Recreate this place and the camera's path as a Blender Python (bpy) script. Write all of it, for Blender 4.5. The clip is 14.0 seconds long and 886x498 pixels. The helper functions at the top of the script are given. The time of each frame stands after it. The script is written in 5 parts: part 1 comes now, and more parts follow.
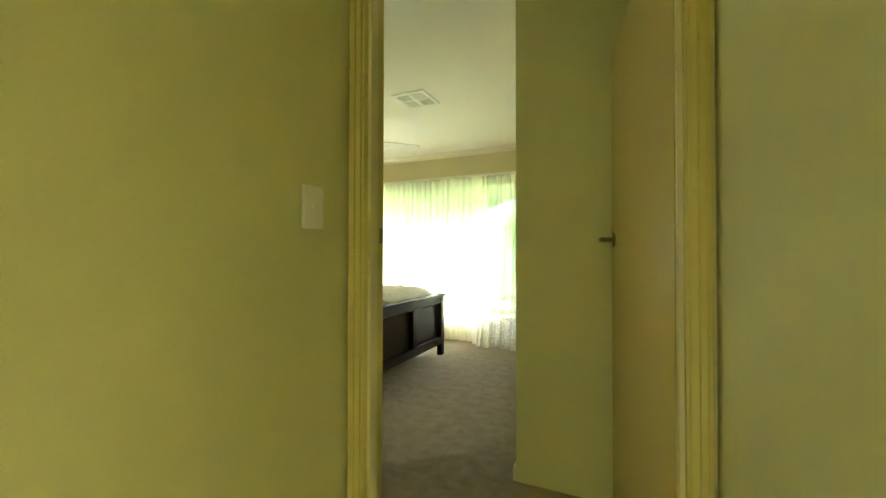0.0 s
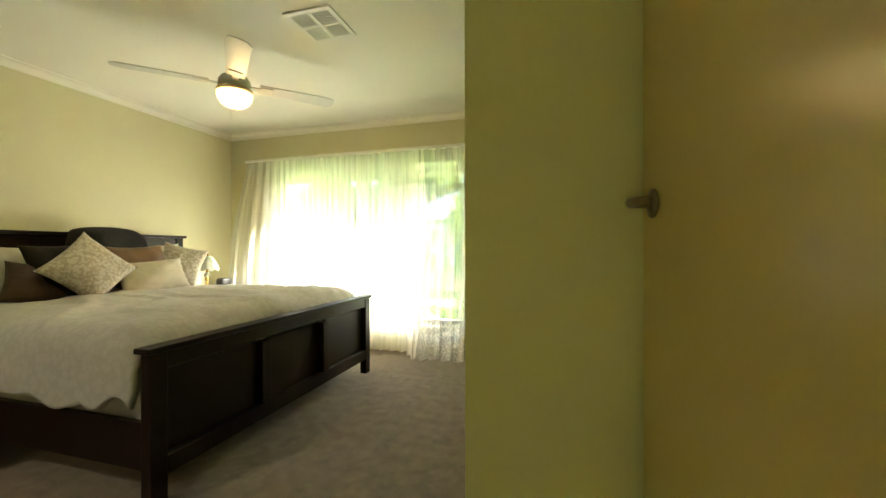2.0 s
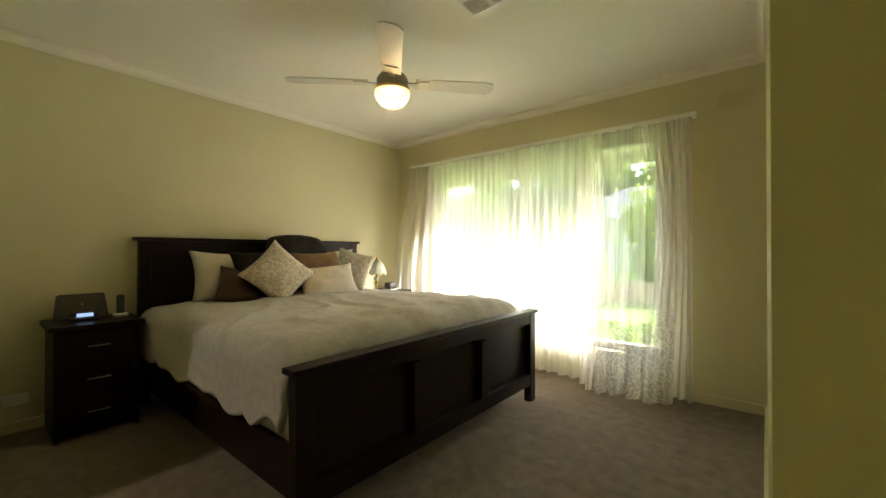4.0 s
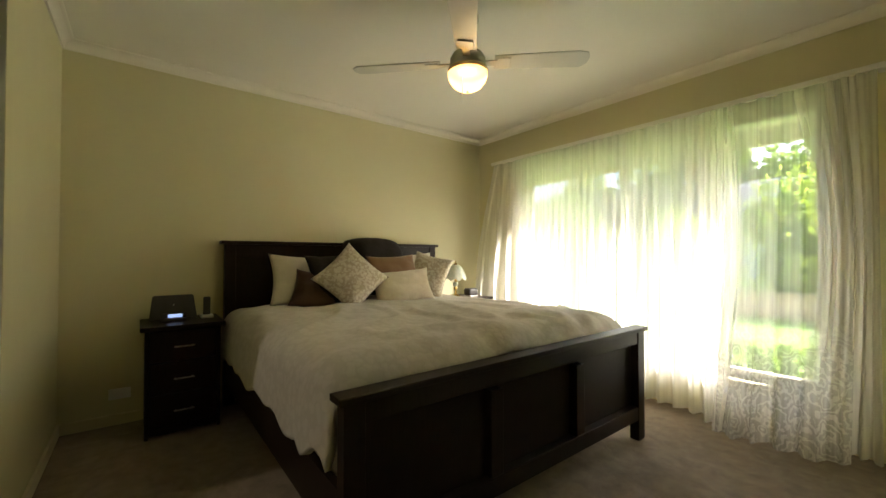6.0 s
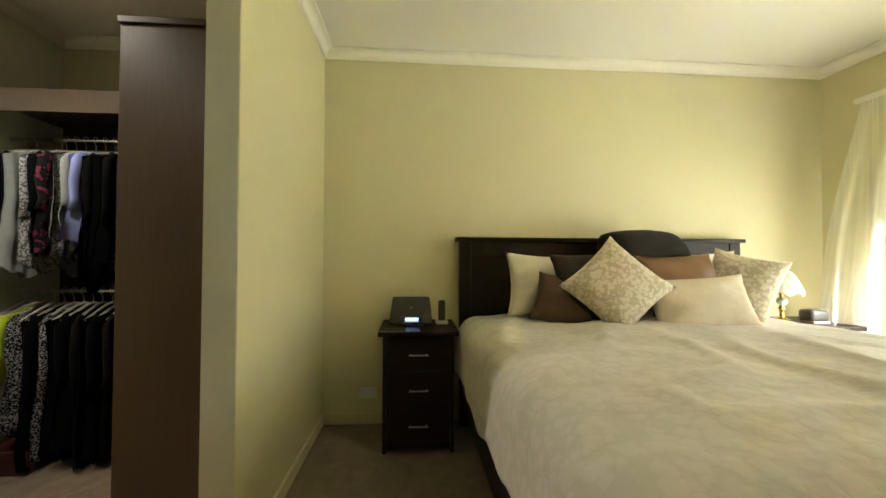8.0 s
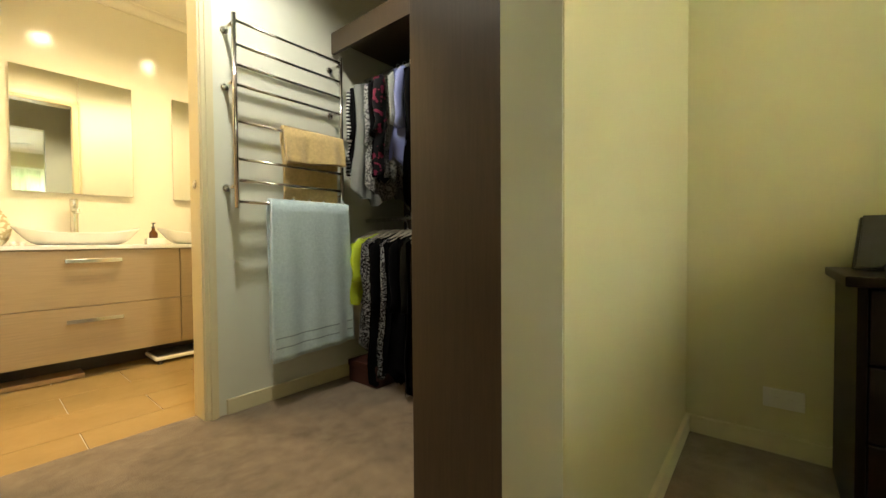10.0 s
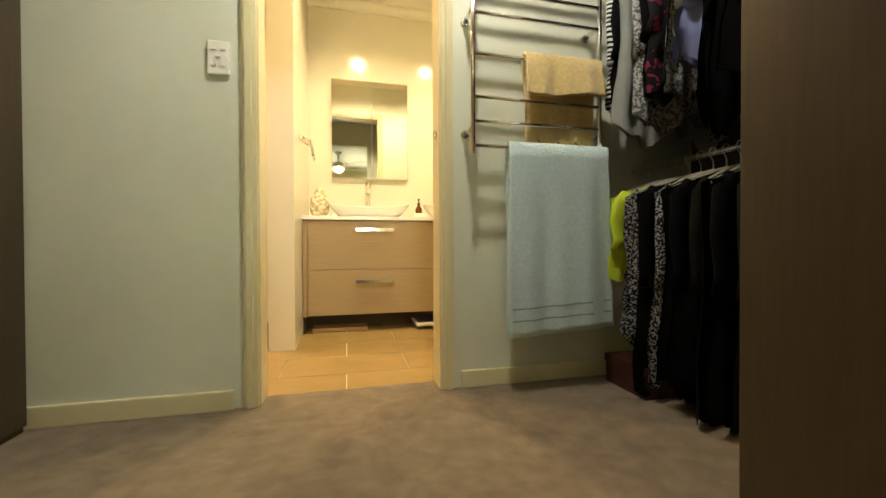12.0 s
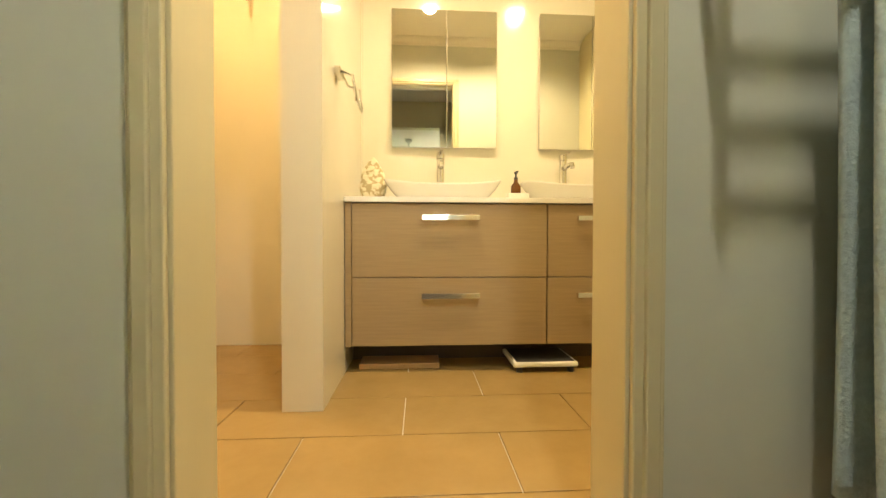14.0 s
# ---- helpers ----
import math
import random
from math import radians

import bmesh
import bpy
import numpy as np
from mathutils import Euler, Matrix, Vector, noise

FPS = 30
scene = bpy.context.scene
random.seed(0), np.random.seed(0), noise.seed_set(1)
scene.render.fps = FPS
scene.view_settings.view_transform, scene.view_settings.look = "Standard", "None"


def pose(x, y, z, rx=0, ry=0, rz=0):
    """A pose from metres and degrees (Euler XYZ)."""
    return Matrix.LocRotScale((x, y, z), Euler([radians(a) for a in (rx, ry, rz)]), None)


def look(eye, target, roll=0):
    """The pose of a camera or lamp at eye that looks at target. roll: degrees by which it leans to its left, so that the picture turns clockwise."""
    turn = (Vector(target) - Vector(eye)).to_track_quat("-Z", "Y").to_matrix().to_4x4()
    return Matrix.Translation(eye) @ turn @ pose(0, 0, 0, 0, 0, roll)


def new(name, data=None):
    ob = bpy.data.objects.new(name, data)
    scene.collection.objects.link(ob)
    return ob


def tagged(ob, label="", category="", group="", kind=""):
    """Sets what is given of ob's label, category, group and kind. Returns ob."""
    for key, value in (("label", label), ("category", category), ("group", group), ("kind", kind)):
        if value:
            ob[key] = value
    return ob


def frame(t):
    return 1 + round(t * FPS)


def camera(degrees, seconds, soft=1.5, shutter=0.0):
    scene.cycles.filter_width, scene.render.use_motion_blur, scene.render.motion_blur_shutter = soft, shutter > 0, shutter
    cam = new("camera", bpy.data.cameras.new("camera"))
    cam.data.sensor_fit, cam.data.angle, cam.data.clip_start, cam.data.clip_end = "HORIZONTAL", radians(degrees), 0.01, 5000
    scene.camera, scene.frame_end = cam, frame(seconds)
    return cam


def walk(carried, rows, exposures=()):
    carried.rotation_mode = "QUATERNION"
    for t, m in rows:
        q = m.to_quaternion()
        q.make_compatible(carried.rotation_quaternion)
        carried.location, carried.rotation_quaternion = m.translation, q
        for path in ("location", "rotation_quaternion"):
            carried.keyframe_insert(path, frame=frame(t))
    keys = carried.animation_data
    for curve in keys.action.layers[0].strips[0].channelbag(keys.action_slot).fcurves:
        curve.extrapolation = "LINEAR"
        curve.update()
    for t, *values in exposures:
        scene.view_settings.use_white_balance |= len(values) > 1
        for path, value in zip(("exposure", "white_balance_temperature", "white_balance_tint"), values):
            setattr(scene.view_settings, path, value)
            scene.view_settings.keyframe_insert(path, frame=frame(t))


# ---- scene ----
cam = camera(97.3, 14.0)
PATH = [
    (0, (0.574, 0.452, 1.12), (-0.264, 2.268, 1.148), 0.1),
    (0.5, (0.481, 0.629, 1.095), (-0.151, 2.527, 1.116), -0.2),
    (1, (0.383, 0.856, 1.088), (-0.139, 2.786, 1.097), 0.2),
    (1.5, (0.367, 1.079, 1.083), (-0.128, 3.017, 1.084), 0.1),
    (2, (0.332, 1.319, 1.085), (-0.227, 3.24, 1.085), -0.1),
    (2.5, (0.255, 1.471, 1.097), (-0.483, 3.33, 1.102), -0.1),
    (3, (0.161, 1.592, 1.08), (-0.762, 3.366, 1.111), -0.4),
    (3.5, (0.112, 1.673, 1.121), (-1.01, 3.329, 1.142), -0.2),
    (6, (-0.125, 2.015, 1.118), (-1.703, 3.243, 1.149), 0.0),
    (6.5, (-0.267, 2.071, 1.119), (-1.913, 3.206, 1.147), 0.1),
    (7, (-0.46, 2.153, 1.112), (-2.228, 3.086, 1.142), 0.1),
    (7.5, (-0.655, 2.23, 1.12), (-2.571, 2.802, 1.148), -0.0),
    (8, (-0.876, 2.212, 1.095), (-2.87, 2.364, 1.137), 0.2),
    (8.5, (-1.096, 2.102, 1.019), (-3.092, 1.986, 1.083), 0.5),
    (8.7, (-1.156, 2.094, 1.003), (-3.136, 1.815, 1.038), 0.5),
    (10.8, (-1.820, 1.690, 0.642), (-2.878, -0.006, 0.622), -0.4),
    (11, (-1.822, 1.664, 0.622), (-2.746, -0.109, 0.609), -0.3),
    (11.5, (-1.863, 1.600, 0.591), (-2.518, -0.289, 0.581), -0.2),
    (12, (-1.924, 1.508, 0.578), (-2.403, -0.434, 0.556), -0.2),
    (12.5, (-1.969, 1.350, 0.570), (-2.324, -0.618, 0.534), -0.2),
    (13, (-2.014, 1.078, 0.585), (-2.272, -0.905, 0.537), -0.2),
    (13.5, (-2.024, 0.821, 0.558), (-2.195, -1.171, 0.526), -0.1),
    (14, (-1.970, 0.568, 0.570), (-2.090, -1.428, 0.536), 0.1),
]
walk(cam, [(t, look(eye, target, roll)) for t, eye, target, roll in PATH],
     exposures=[(0.0, 4.1, 6380, -4), (1.5, 3.95, 6550, 2), (3.0, 3.45, 6560, 9), (6.0, 2.98, 6630, 14), (7.5, 3.65, 6450, 11), (8.5, 4.45, 6180, 9), (11.0, 4.45, 6500, 7), (14.0, 4.3, 6600, 8)])

# ---- light ----
world = bpy.data.worlds.new("sky_world")
scene.world = world
world.use_nodes = True
wn = world.node_tree.nodes
sky = wn.new("ShaderNodeTexSky")
sky.sky_type = "NISHITA"
sky.sun_disc = False
sky.dust_density, sky.air_density = 5.0, 1.0
sky.sun_elevation, sky.sun_rotation = radians(27), radians(59)
world.node_tree.links.new(sky.outputs[0], wn["Background"].inputs[0])
wn["Background"].inputs[1].default_value = 0.15
sun = new("sun", bpy.data.lights.new("sun", "SUN"))
sun.data.energy, sun.data.angle, sun.data.color = 5.0, radians(8.0), (1.0, 0.95, 0.86)
sun.matrix_world = look((8.6, 9.2, 5.2), (0.0, 4.0, 0.0))


def lamp(name, kind, place, energy, color, size=0.1, spot=None):
    data = bpy.data.lights.new(name, kind)
    data.energy, data.color = energy, color
    if kind == "AREA":
        data.size = size
    else:
        data.shadow_soft_size = size
    if spot:
        data.spot_size, data.spot_blend = radians(spot), 0.6
    ob = new(name, data)
    ob.location = place
    return ob


WARM = (1.0, 0.76, 0.44)
lamp("fan_bulb", "POINT", (-1.767, 3.47, 2.105), 0.9, (1.0, 0.93, 0.74), 0.045)
lamp("bath_downlight_glow", "SPOT", (-2.05, -0.68, 2.44), 4.6, WARM, 0.05, 150)
lamp("bath_downlight_glow", "SPOT", (-2.75, -0.68, 2.44), 3.9, WARM, 0.05, 150)
lamp("shower_downlight_glow", "SPOT", (-1.10, -0.9, 2.44), 4.1, (1.0, 0.60, 0.24), 0.05, 150)
lamp("robe_downlight_glow", "SPOT", (-2.21, 0.56, 2.435), 4.6, (1.0, 0.93, 0.80), 0.04, 140)


# ---- materials ----
def mat(name, color, rough=0.6, metal=0.0, spots=None, scale=8.0, bump=0.0, bump_scale=200.0, amount=0.5, stretch=(1, 1, 1), detail=4.0, coat=0.0, sheen=0.0, mark=None):
    """A surface whose colour drifts to spots at a coarse scale, with fine relief of bump metres."""
    m = bpy.data.materials.new(name)
    m.use_nodes = True
    n, l = m.node_tree.nodes, m.node_tree.links
    b = n["Principled BSDF"]
    b.inputs["Base Color"].default_value = (*color, 1)
    b.inputs["Roughness"].default_value = rough
    b.inputs["Metallic"].default_value = metal
    b.inputs["Coat Weight"].default_value = coat
    b.inputs["Sheen Weight"].default_value = sheen
    co = n.new("ShaderNodeTexCoord")
    mp = n.new("ShaderNodeMapping")
    mp.inputs["Scale"].default_value = stretch
    l.new(co.outputs["Object"], mp.inputs[0])
    if spots:
        t = n.new("ShaderNodeTexNoise")
        t.inputs["Scale"].default_value, t.inputs["Detail"].default_value, t.inputs["Roughness"].default_value = scale, detail, 0.65
        l.new(mp.outputs[0], t.inputs["Vector"])
        r = n.new("ShaderNodeValToRGB")
        r.color_ramp.elements[0].position, r.color_ramp.elements[1].position = 0.5 - amount / 2, 0.5 + amount / 2
        r.color_ramp.elements[0].color, r.color_ramp.elements[1].color = (*color, 1), (*spots, 1)
        l.new(t.outputs[0], r.inputs[0])
        l.new(r.outputs[0], b.inputs["Base Color"])
    if bump:
        t2 = n.new("ShaderNodeTexNoise")
        t2.inputs["Scale"].default_value, t2.inputs["Detail"].default_value = bump_scale, 3
        l.new(mp.outputs[0], t2.inputs["Vector"])
        bp = n.new("ShaderNodeBump")
        bp.inputs["Strength"].default_value, bp.inputs["Distance"].default_value = 0.6, bump
        l.new(t2.outputs[0], bp.inputs["Height"])
        l.new(bp.outputs[0], b.inputs["Normal"])
    return m


def glow(name, color, strength):
    m = bpy.data.materials.new(name)
    m.use_nodes = True
    b = m.node_tree.nodes["Principled BSDF"]
    b.inputs["Base Color"].default_value = (*color, 1)
    b.inputs["Emission Color"].default_value = (*color, 1)
    b.inputs["Emission Strength"].default_value = strength
    return m


WALL = mat("cream_wall_paint", (0.64, 0.60, 0.38), 0.75, spots=(0.605, 0.565, 0.35), scale=1.5, bump=0.0002, bump_scale=260)
# the cream wall paint again, with the hall's yellow-green cast put into its colour
HALLWALL = mat("olive_cast_wall_paint", (0.62, 0.60, 0.32), 0.7, spots=(0.585, 0.565, 0.295), scale=1.5, bump=0.0002, bump_scale=260)
ROBEWALL = mat("pale_grey_wall_paint", (0.65, 0.66, 0.56), 0.7, spots=(0.61, 0.62, 0.525), scale=1.5, bump=0.0002, bump_scale=260)
CEIL = mat("white_ceiling_paint", (0.82, 0.79, 0.70), 0.85, spots=(0.79, 0.76, 0.67), scale=1.2, bump=0.0004, bump_scale=180)
TRIM = mat("cream_gloss_trim", (0.68, 0.62, 0.40), 0.35, spots=(0.64, 0.58, 0.37), scale=3)
# the cream trim again, yellowed to carry the same hall cast
HALLTRIM = mat("yellow_cast_gloss_trim", (0.62, 0.54, 0.21), 0.35, spots=(0.58, 0.50, 0.19), scale=3)
DOORPAINT = mat("cream_door_paint", (0.63, 0.51, 0.22), 0.25, spots=(0.60, 0.48, 0.20), scale=2, bump=0.0003, bump_scale=120)
CARPET = mat("taupe_carpet", (0.148, 0.107, 0.064), 0.95, spots=(0.262, 0.195, 0.124), scale=13, bump=0.012, bump_scale=260, amount=0.3, detail=8, sheen=0.25)
DARKWOOD = mat("black_brown_stained_wood", (0.010, 0.005, 0.0032), 0.38, spots=(0.017, 0.0085, 0.0055), scale=14, bump=0.0004, bump_scale=60, stretch=(1, 6, 1))
DARKWOOD.node_tree.nodes["Principled BSDF"].inputs["Specular IOR Level"].default_value = 0.2
ROBEWOOD = mat("brown_woodgrain_laminate", (0.070, 0.047, 0.026), 0.36, spots=(0.046, 0.031, 0.017), scale=10, stretch=(14, 14, 0.6), bump=0.0003, bump_scale=80)
VANWOOD = mat("taupe_woodgrain_laminate", (0.37, 0.27, 0.15), 0.45, spots=(0.29, 0.21, 0.115), scale=9, stretch=(0.6, 14, 14), bump=0.0003, bump_scale=60)
WHITE = mat("white_plastic", (0.78, 0.77, 0.72), 0.4, spots=(0.75, 0.74, 0.69), scale=5)
CHROME = mat("polished_chrome", (0.80, 0.79, 0.77), 0.12, metal=1.0, spots=(0.72, 0.71, 0.69), scale=12)
TILEFLOOR = mat("tan_floor_tile", (0.37, 0.25, 0.095), 0.26, spots=(0.31, 0.205, 0.075), scale=6, bump=0.0003, bump_scale=90)
GROUT = mat("pale_grout", (0.60, 0.52, 0.38), 0.9, spots=(0.52, 0.45, 0.33), scale=30)
TILEWALL = mat("cream_wall_tile", (0.74, 0.70, 0.58), 0.12, spots=(0.71, 0.67, 0.55), scale=3)
BENCH = mat("white_stone_benchtop", (0.80, 0.78, 0.72), 0.2, spots=(0.74, 0.72, 0.66), scale=30)
BLUE = mat("pale_blue_terry", (0.62, 0.75, 0.76), 0.95, spots=(0.47, 0.60, 0.62), scale=70, bump=0.0055, bump_scale=150, sheen=0.4)
BEIGE = mat("golden_beige_terry", (0.76, 0.57, 0.24), 0.95, spots=(0.56, 0.40, 0.16), scale=70, bump=0.0055, bump_scale=150, sheen=0.4)
LAWN = mat("lawn_grass", (0.10, 0.20, 0.035), 0.9, spots=(0.14, 0.25, 0.05), scale=2, bump=0.02, bump_scale=60)
BLACK = mat("black_cloth", (0.0025, 0.0025, 0.003), 0.95, spots=(0.005, 0.0047, 0.005), scale=9)

# ---- builders ----
ORIGIN = {}
ROBE = Vector((0, -0.10, 0))
SITE = Vector()


def put(bm, name, material, parent=None, smooth=False):
    """Links the mesh, given in metres from SITE, as one object; under a parent it keeps its place."""
    me = bpy.data.meshes.new(name)
    bmesh.ops.recalc_face_normals(bm, faces=bm.faces)
    base = ORIGIN.get(parent.name, Vector()) if parent else Vector()
    bmesh.ops.translate(bm, verts=bm.verts, vec=SITE - base)
    bm.to_mesh(me)
    bm.free()
    for p in me.polygons:
        p.use_smooth = smooth
    for m in material if isinstance(material, (list, tuple)) else [material]:
        me.materials.append(m)
    ob = new(name, me)
    if parent:
        ob.parent = parent
        ORIGIN[ob.name] = base
    return ob


def part(name, bm, material, parent, label="", smooth=False):
    ob = put(bm, name, material, parent, smooth)
    return tagged(ob, label) if label else ob


def thing(name, place, label, category, group="", kind=""):
    ob = new(name)
    ob.empty_display_size = 0.1
    ob.location = Vector(place) + SITE
    ORIGIN[ob.name] = Vector(place) + SITE
    return tagged(ob, label, category, group, kind)


def structure(name, bm, material, label="", category=""):
    return tagged(put(bm, name, material), label, category, kind="structure")


def box(bm, x0, x1, y0, y1, z0, z1, bevel=0.0, segments=2):
    m = Matrix.LocRotScale(((x0 + x1) / 2, (y0 + y1) / 2, (z0 + z1) / 2), None, (abs(x1 - x0), abs(y1 - y0), abs(z1 - z0)))
    vs = bmesh.ops.create_cube(bm, size=1, matrix=m)["verts"]
    if bevel:
        es = list({e for v in vs for e in v.link_edges})
        bmesh.ops.bevel(bm, geom=es, offset=bevel, segments=segments, profile=0.5, affect="EDGES")
    return bm


def boxes(*specs, bevel=0.0):
    bm = bmesh.new()
    for s in specs:
        box(bm, *s, bevel=bevel)
    return bm


def lathe(profile, place=(0, 0, 0), steps=32, bm=None, axis="z"):
    """A turned shape from (radius, height) rows."""
    bm = bm or bmesh.new()
    rings = []
    for r, z in profile:
        ring = []
        for k in range(steps):
            a = 2 * math.pi * k / steps
            c = (r * math.cos(a), r * math.sin(a), z)
            if axis == "y":
                c = (c[0], c[2], c[1])
            if axis == "x":
                c = (c[2], c[0], c[1])
            ring.append(bm.verts.new(Vector(c) + Vector(place)))
        rings.append(ring)
    for a, b in zip(rings, rings[1:]):
        for k in range(steps):
            bm.faces.new((a[k], a[(k + 1) % steps], b[(k + 1) % steps], b[k]))
    for ring in (rings[0], rings[-1]):
        if (ring[0].co - ring[steps // 2].co).length > 1e-4:
            bm.faces.new(ring)
    return bm


def tube(points, radius, sides=10, bm=None, closed=False):
    """A round bar along points."""
    bm = bm or bmesh.new()
    pts = [Vector(p) for p in points]
    rings = []
    for i, p in enumerate(pts):
        d = (pts[min(i + 1, len(pts) - 1)] - pts[max(i - 1, 0)]).normalized()
        u = d.cross(Vector((0.31, 0.17, 0.93)))
        u.normalize()
        v = d.cross(u)
        r = radius[i] if isinstance(radius, (list, tuple)) else radius
        rings.append([bm.verts.new(p + r * (math.cos(a) * u + math.sin(a) * v)) for a in (2 * math.pi * k / sides for k in range(sides))])
    for a, b in zip(rings, rings[1:]):
        for k in range(sides):
            bm.faces.new((a[k], a[(k + 1) % sides], b[(k + 1) % sides], b[k]))
    bm.faces.new(rings[0])
    bm.faces.new(rings[-1])
    return bm


def sheet(fn, nu, nv, bm=None):
    """A grid of fn(u, v), u and v from 0 to 1."""
    bm = bm or bmesh.new()
    g = [[bm.verts.new(fn(i / nu, j / nv)) for j in range(nv + 1)] for i in range(nu + 1)]
    for i in range(nu):
        for j in range(nv):
            bm.faces.new((g[i][j], g[i + 1][j], g[i + 1][j + 1], g[i][j + 1]))
    return bm


# ---- structure ----
H = 2.47
WEST, NORTH, EAST = -3.5, 5.19, 0.09
SOUTH, DOORY0, DOORY1 = 1.62, 1.42, 1.525
ROBEX, ROBEY = -2.245, 1.505
DX0, DX1 = -0.155, 0.713
HALLW, HALLE, NOOKY = -0.19, 0.75, 2.367
WX0, WX1, WZ0, WZ1 = -2.84, -0.545, 0.29, 2.06
structure("wall_west", boxes((WEST - 0.12, WEST, -1.85, NORTH + 0.15, 0, H)), WALL, "cream painted plaster wall behind the bed head")
structure("wall_north", boxes((WEST, WX0, NORTH, NORTH + 0.15, 0, H), (WX1, 1.2, NORTH, NORTH + 0.15, 0, H), (WX0, WX1, NORTH, NORTH + 0.15, 0, WZ0), (WX0, WX1, NORTH, NORTH + 0.15, WZ1, H)), WALL, "cream painted wall with a wide window opening")
structure("wall_south", boxes((WEST, ROBEX, ROBEY, SOUTH, 0, H), (ROBEX, -1.15, ROBEY, SOUTH, 2.12, H), (-1.15, -1.03, DOORY1, SOUTH, 0, H), (-1.15, -0.25, DOORY0, DOORY1, 0, H)), WALL, "cream wall with the opening to the robe")
structure("wall_doorway", boxes((-0.25, DX0, DOORY0, DOORY1, 0, H), (DX1, 1.2, DOORY0, DOORY1, 0, H), (DX0, DX1, DOORY0, DOORY1, 2.06, H)), WALL, "cream wall round the bedroom doorway")
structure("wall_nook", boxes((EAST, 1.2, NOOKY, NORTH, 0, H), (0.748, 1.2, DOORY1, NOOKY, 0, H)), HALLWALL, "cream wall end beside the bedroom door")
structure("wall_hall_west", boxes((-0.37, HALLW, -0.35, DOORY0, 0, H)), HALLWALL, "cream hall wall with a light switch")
# the gap at its south end is unseen, added to let daylight into the hall
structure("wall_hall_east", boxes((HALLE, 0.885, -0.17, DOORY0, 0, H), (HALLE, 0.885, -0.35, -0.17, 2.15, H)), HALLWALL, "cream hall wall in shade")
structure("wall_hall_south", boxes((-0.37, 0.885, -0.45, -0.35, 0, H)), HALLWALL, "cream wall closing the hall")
RY0, RY1 = -0.02, 0.096
BX0, BX1 = -2.30, -1.605
SITE = ROBE
structure("wall_robe_south", boxes((WEST, BX0, RY0, RY1, 0, H), (BX1, -0.5, RY0, RY1, 0, H), (BX0, BX1, RY0, RY1, 2.06, H)), ROBEWALL, "pale grey wall with the ensuite doorway")
structure("wall_robe_east", boxes((-0.93, -0.81, RY1, DOORY0 + 0.10, 0, H)), ROBEWALL, "pale wall closing the robe")
structure("wall_bath_south", boxes((WEST, -0.5, -1.67, -1.55, 0, H)), TILEWALL, "cream tiled bathroom wall behind the mirrors")
structure("wall_bath_east", boxes((-0.62, -0.5, -1.55, RY0, 0, H)), TILEWALL, "cream tiled shower wall")
structure("wall_bath_nib", boxes((-1.646, -1.51, -1.55, -0.66, 0, 2.42)), TILEWALL, "cream tiled nib wall beside the shower")
structure("floor_bath", boxes((WEST, -0.5, -1.67, RY0 + 0.02, -0.1, -0.006)), GROUT, "tan tiled bathroom floor with pale grout")
SITE = Vector()
structure("floor", boxes((WEST, 1.2, -0.10, NORTH, -0.1, 0), (-0.37, 0.885, -0.45, -0.10, -0.1, 0)), CARPET, "taupe cut pile carpet")
structure("ceiling", boxes((WEST - 0.12, 1.2, -1.85, NORTH + 0.15, H, H + 0.1)), CEIL, "white plaster ceiling")
BOUNCE = mat("pale_brown_bounce", (0.36, 0.30, 0.22), 0.9, spots=(0.30, 0.25, 0.18), scale=2)
structure("ground", boxes((-90, 90, -90, 120, -0.55, -0.3)), LAWN, "green lawn outside the window")
# unseen slab, added so the hall gets warm bounce instead of the lawn's green
structure("hall_bounce_slab", boxes((0.89, 12, -14, 1.48, -0.3, -0.02)), BOUNCE, "unseen pale brown slab added to bounce daylight into the hall")
# unseen slab, added to block direct sun from the hall gap
structure("hall_sun_block", boxes((0.89, 3.6, -5, 1.48, 2.42, 2.52)), CEIL, "unseen white slab added to keep the sun out of the hall")


# skirtings, cornices, architraves


def skirting(runs, name="baseboard", material=TRIM, h=0.07):
    for k, (x0, x1, y0, y1) in enumerate(runs):
        bm = boxes((x0, x1, y0, y1, 0, h), bevel=0.004)
        structure(name, bm, material, "cream painted timber skirting board")


T = 0.016
skirting([
    (WEST, WEST + T, SOUTH, NORTH), (WEST + T, ROBEX, SOUTH, SOUTH + T), (WEST + T, EAST, NORTH - T, NORTH),
    (EAST - T, EAST, NOOKY, NORTH - T), (-1.03, -0.25, DOORY1, DOORY1 + T),
    (ROBEX, ROBEX + T, ROBEY, SOUTH),
])


SITE = ROBE
skirting([(BX1 + 0.07, -0.93, RY1, RY1 + T), (WEST, BX0 - 0.07, RY1, RY1 + T)])
SITE = Vector()


def cornice(x0, y0, x1, y1, nx, ny, name="cornice", drop=0.06, top=H):
    """A cove along a wall's top, its hollow facing (nx, ny)."""
    bm = bmesh.new()
    prof = [(0, drop), (0.011, drop), (0.012, drop - 0.010)] + [(0.012 + (drop - 0.02) * (1 - math.cos(a)), drop - 0.012 - (drop - 0.02) * math.sin(a)) for a in (math.pi / 2 * k / 6 for k in range(7))] + [(drop, 0.006), (drop, 0), (0, 0)]
    rings = [[bm.verts.new((x + nx * d, y + ny * d, top - e)) for d, e in prof] for x, y in ((x0, y0), (x1, y1))]
    n = len(prof)
    for k in range(n):
        bm.faces.new((rings[0][k], rings[0][(k + 1) % n], rings[1][(k + 1) % n], rings[1][k]))
    bm.faces.new(rings[0])
    bm.faces.new(rings[1])
    structure(name, bm, CEIL, "white plaster cove cornice")


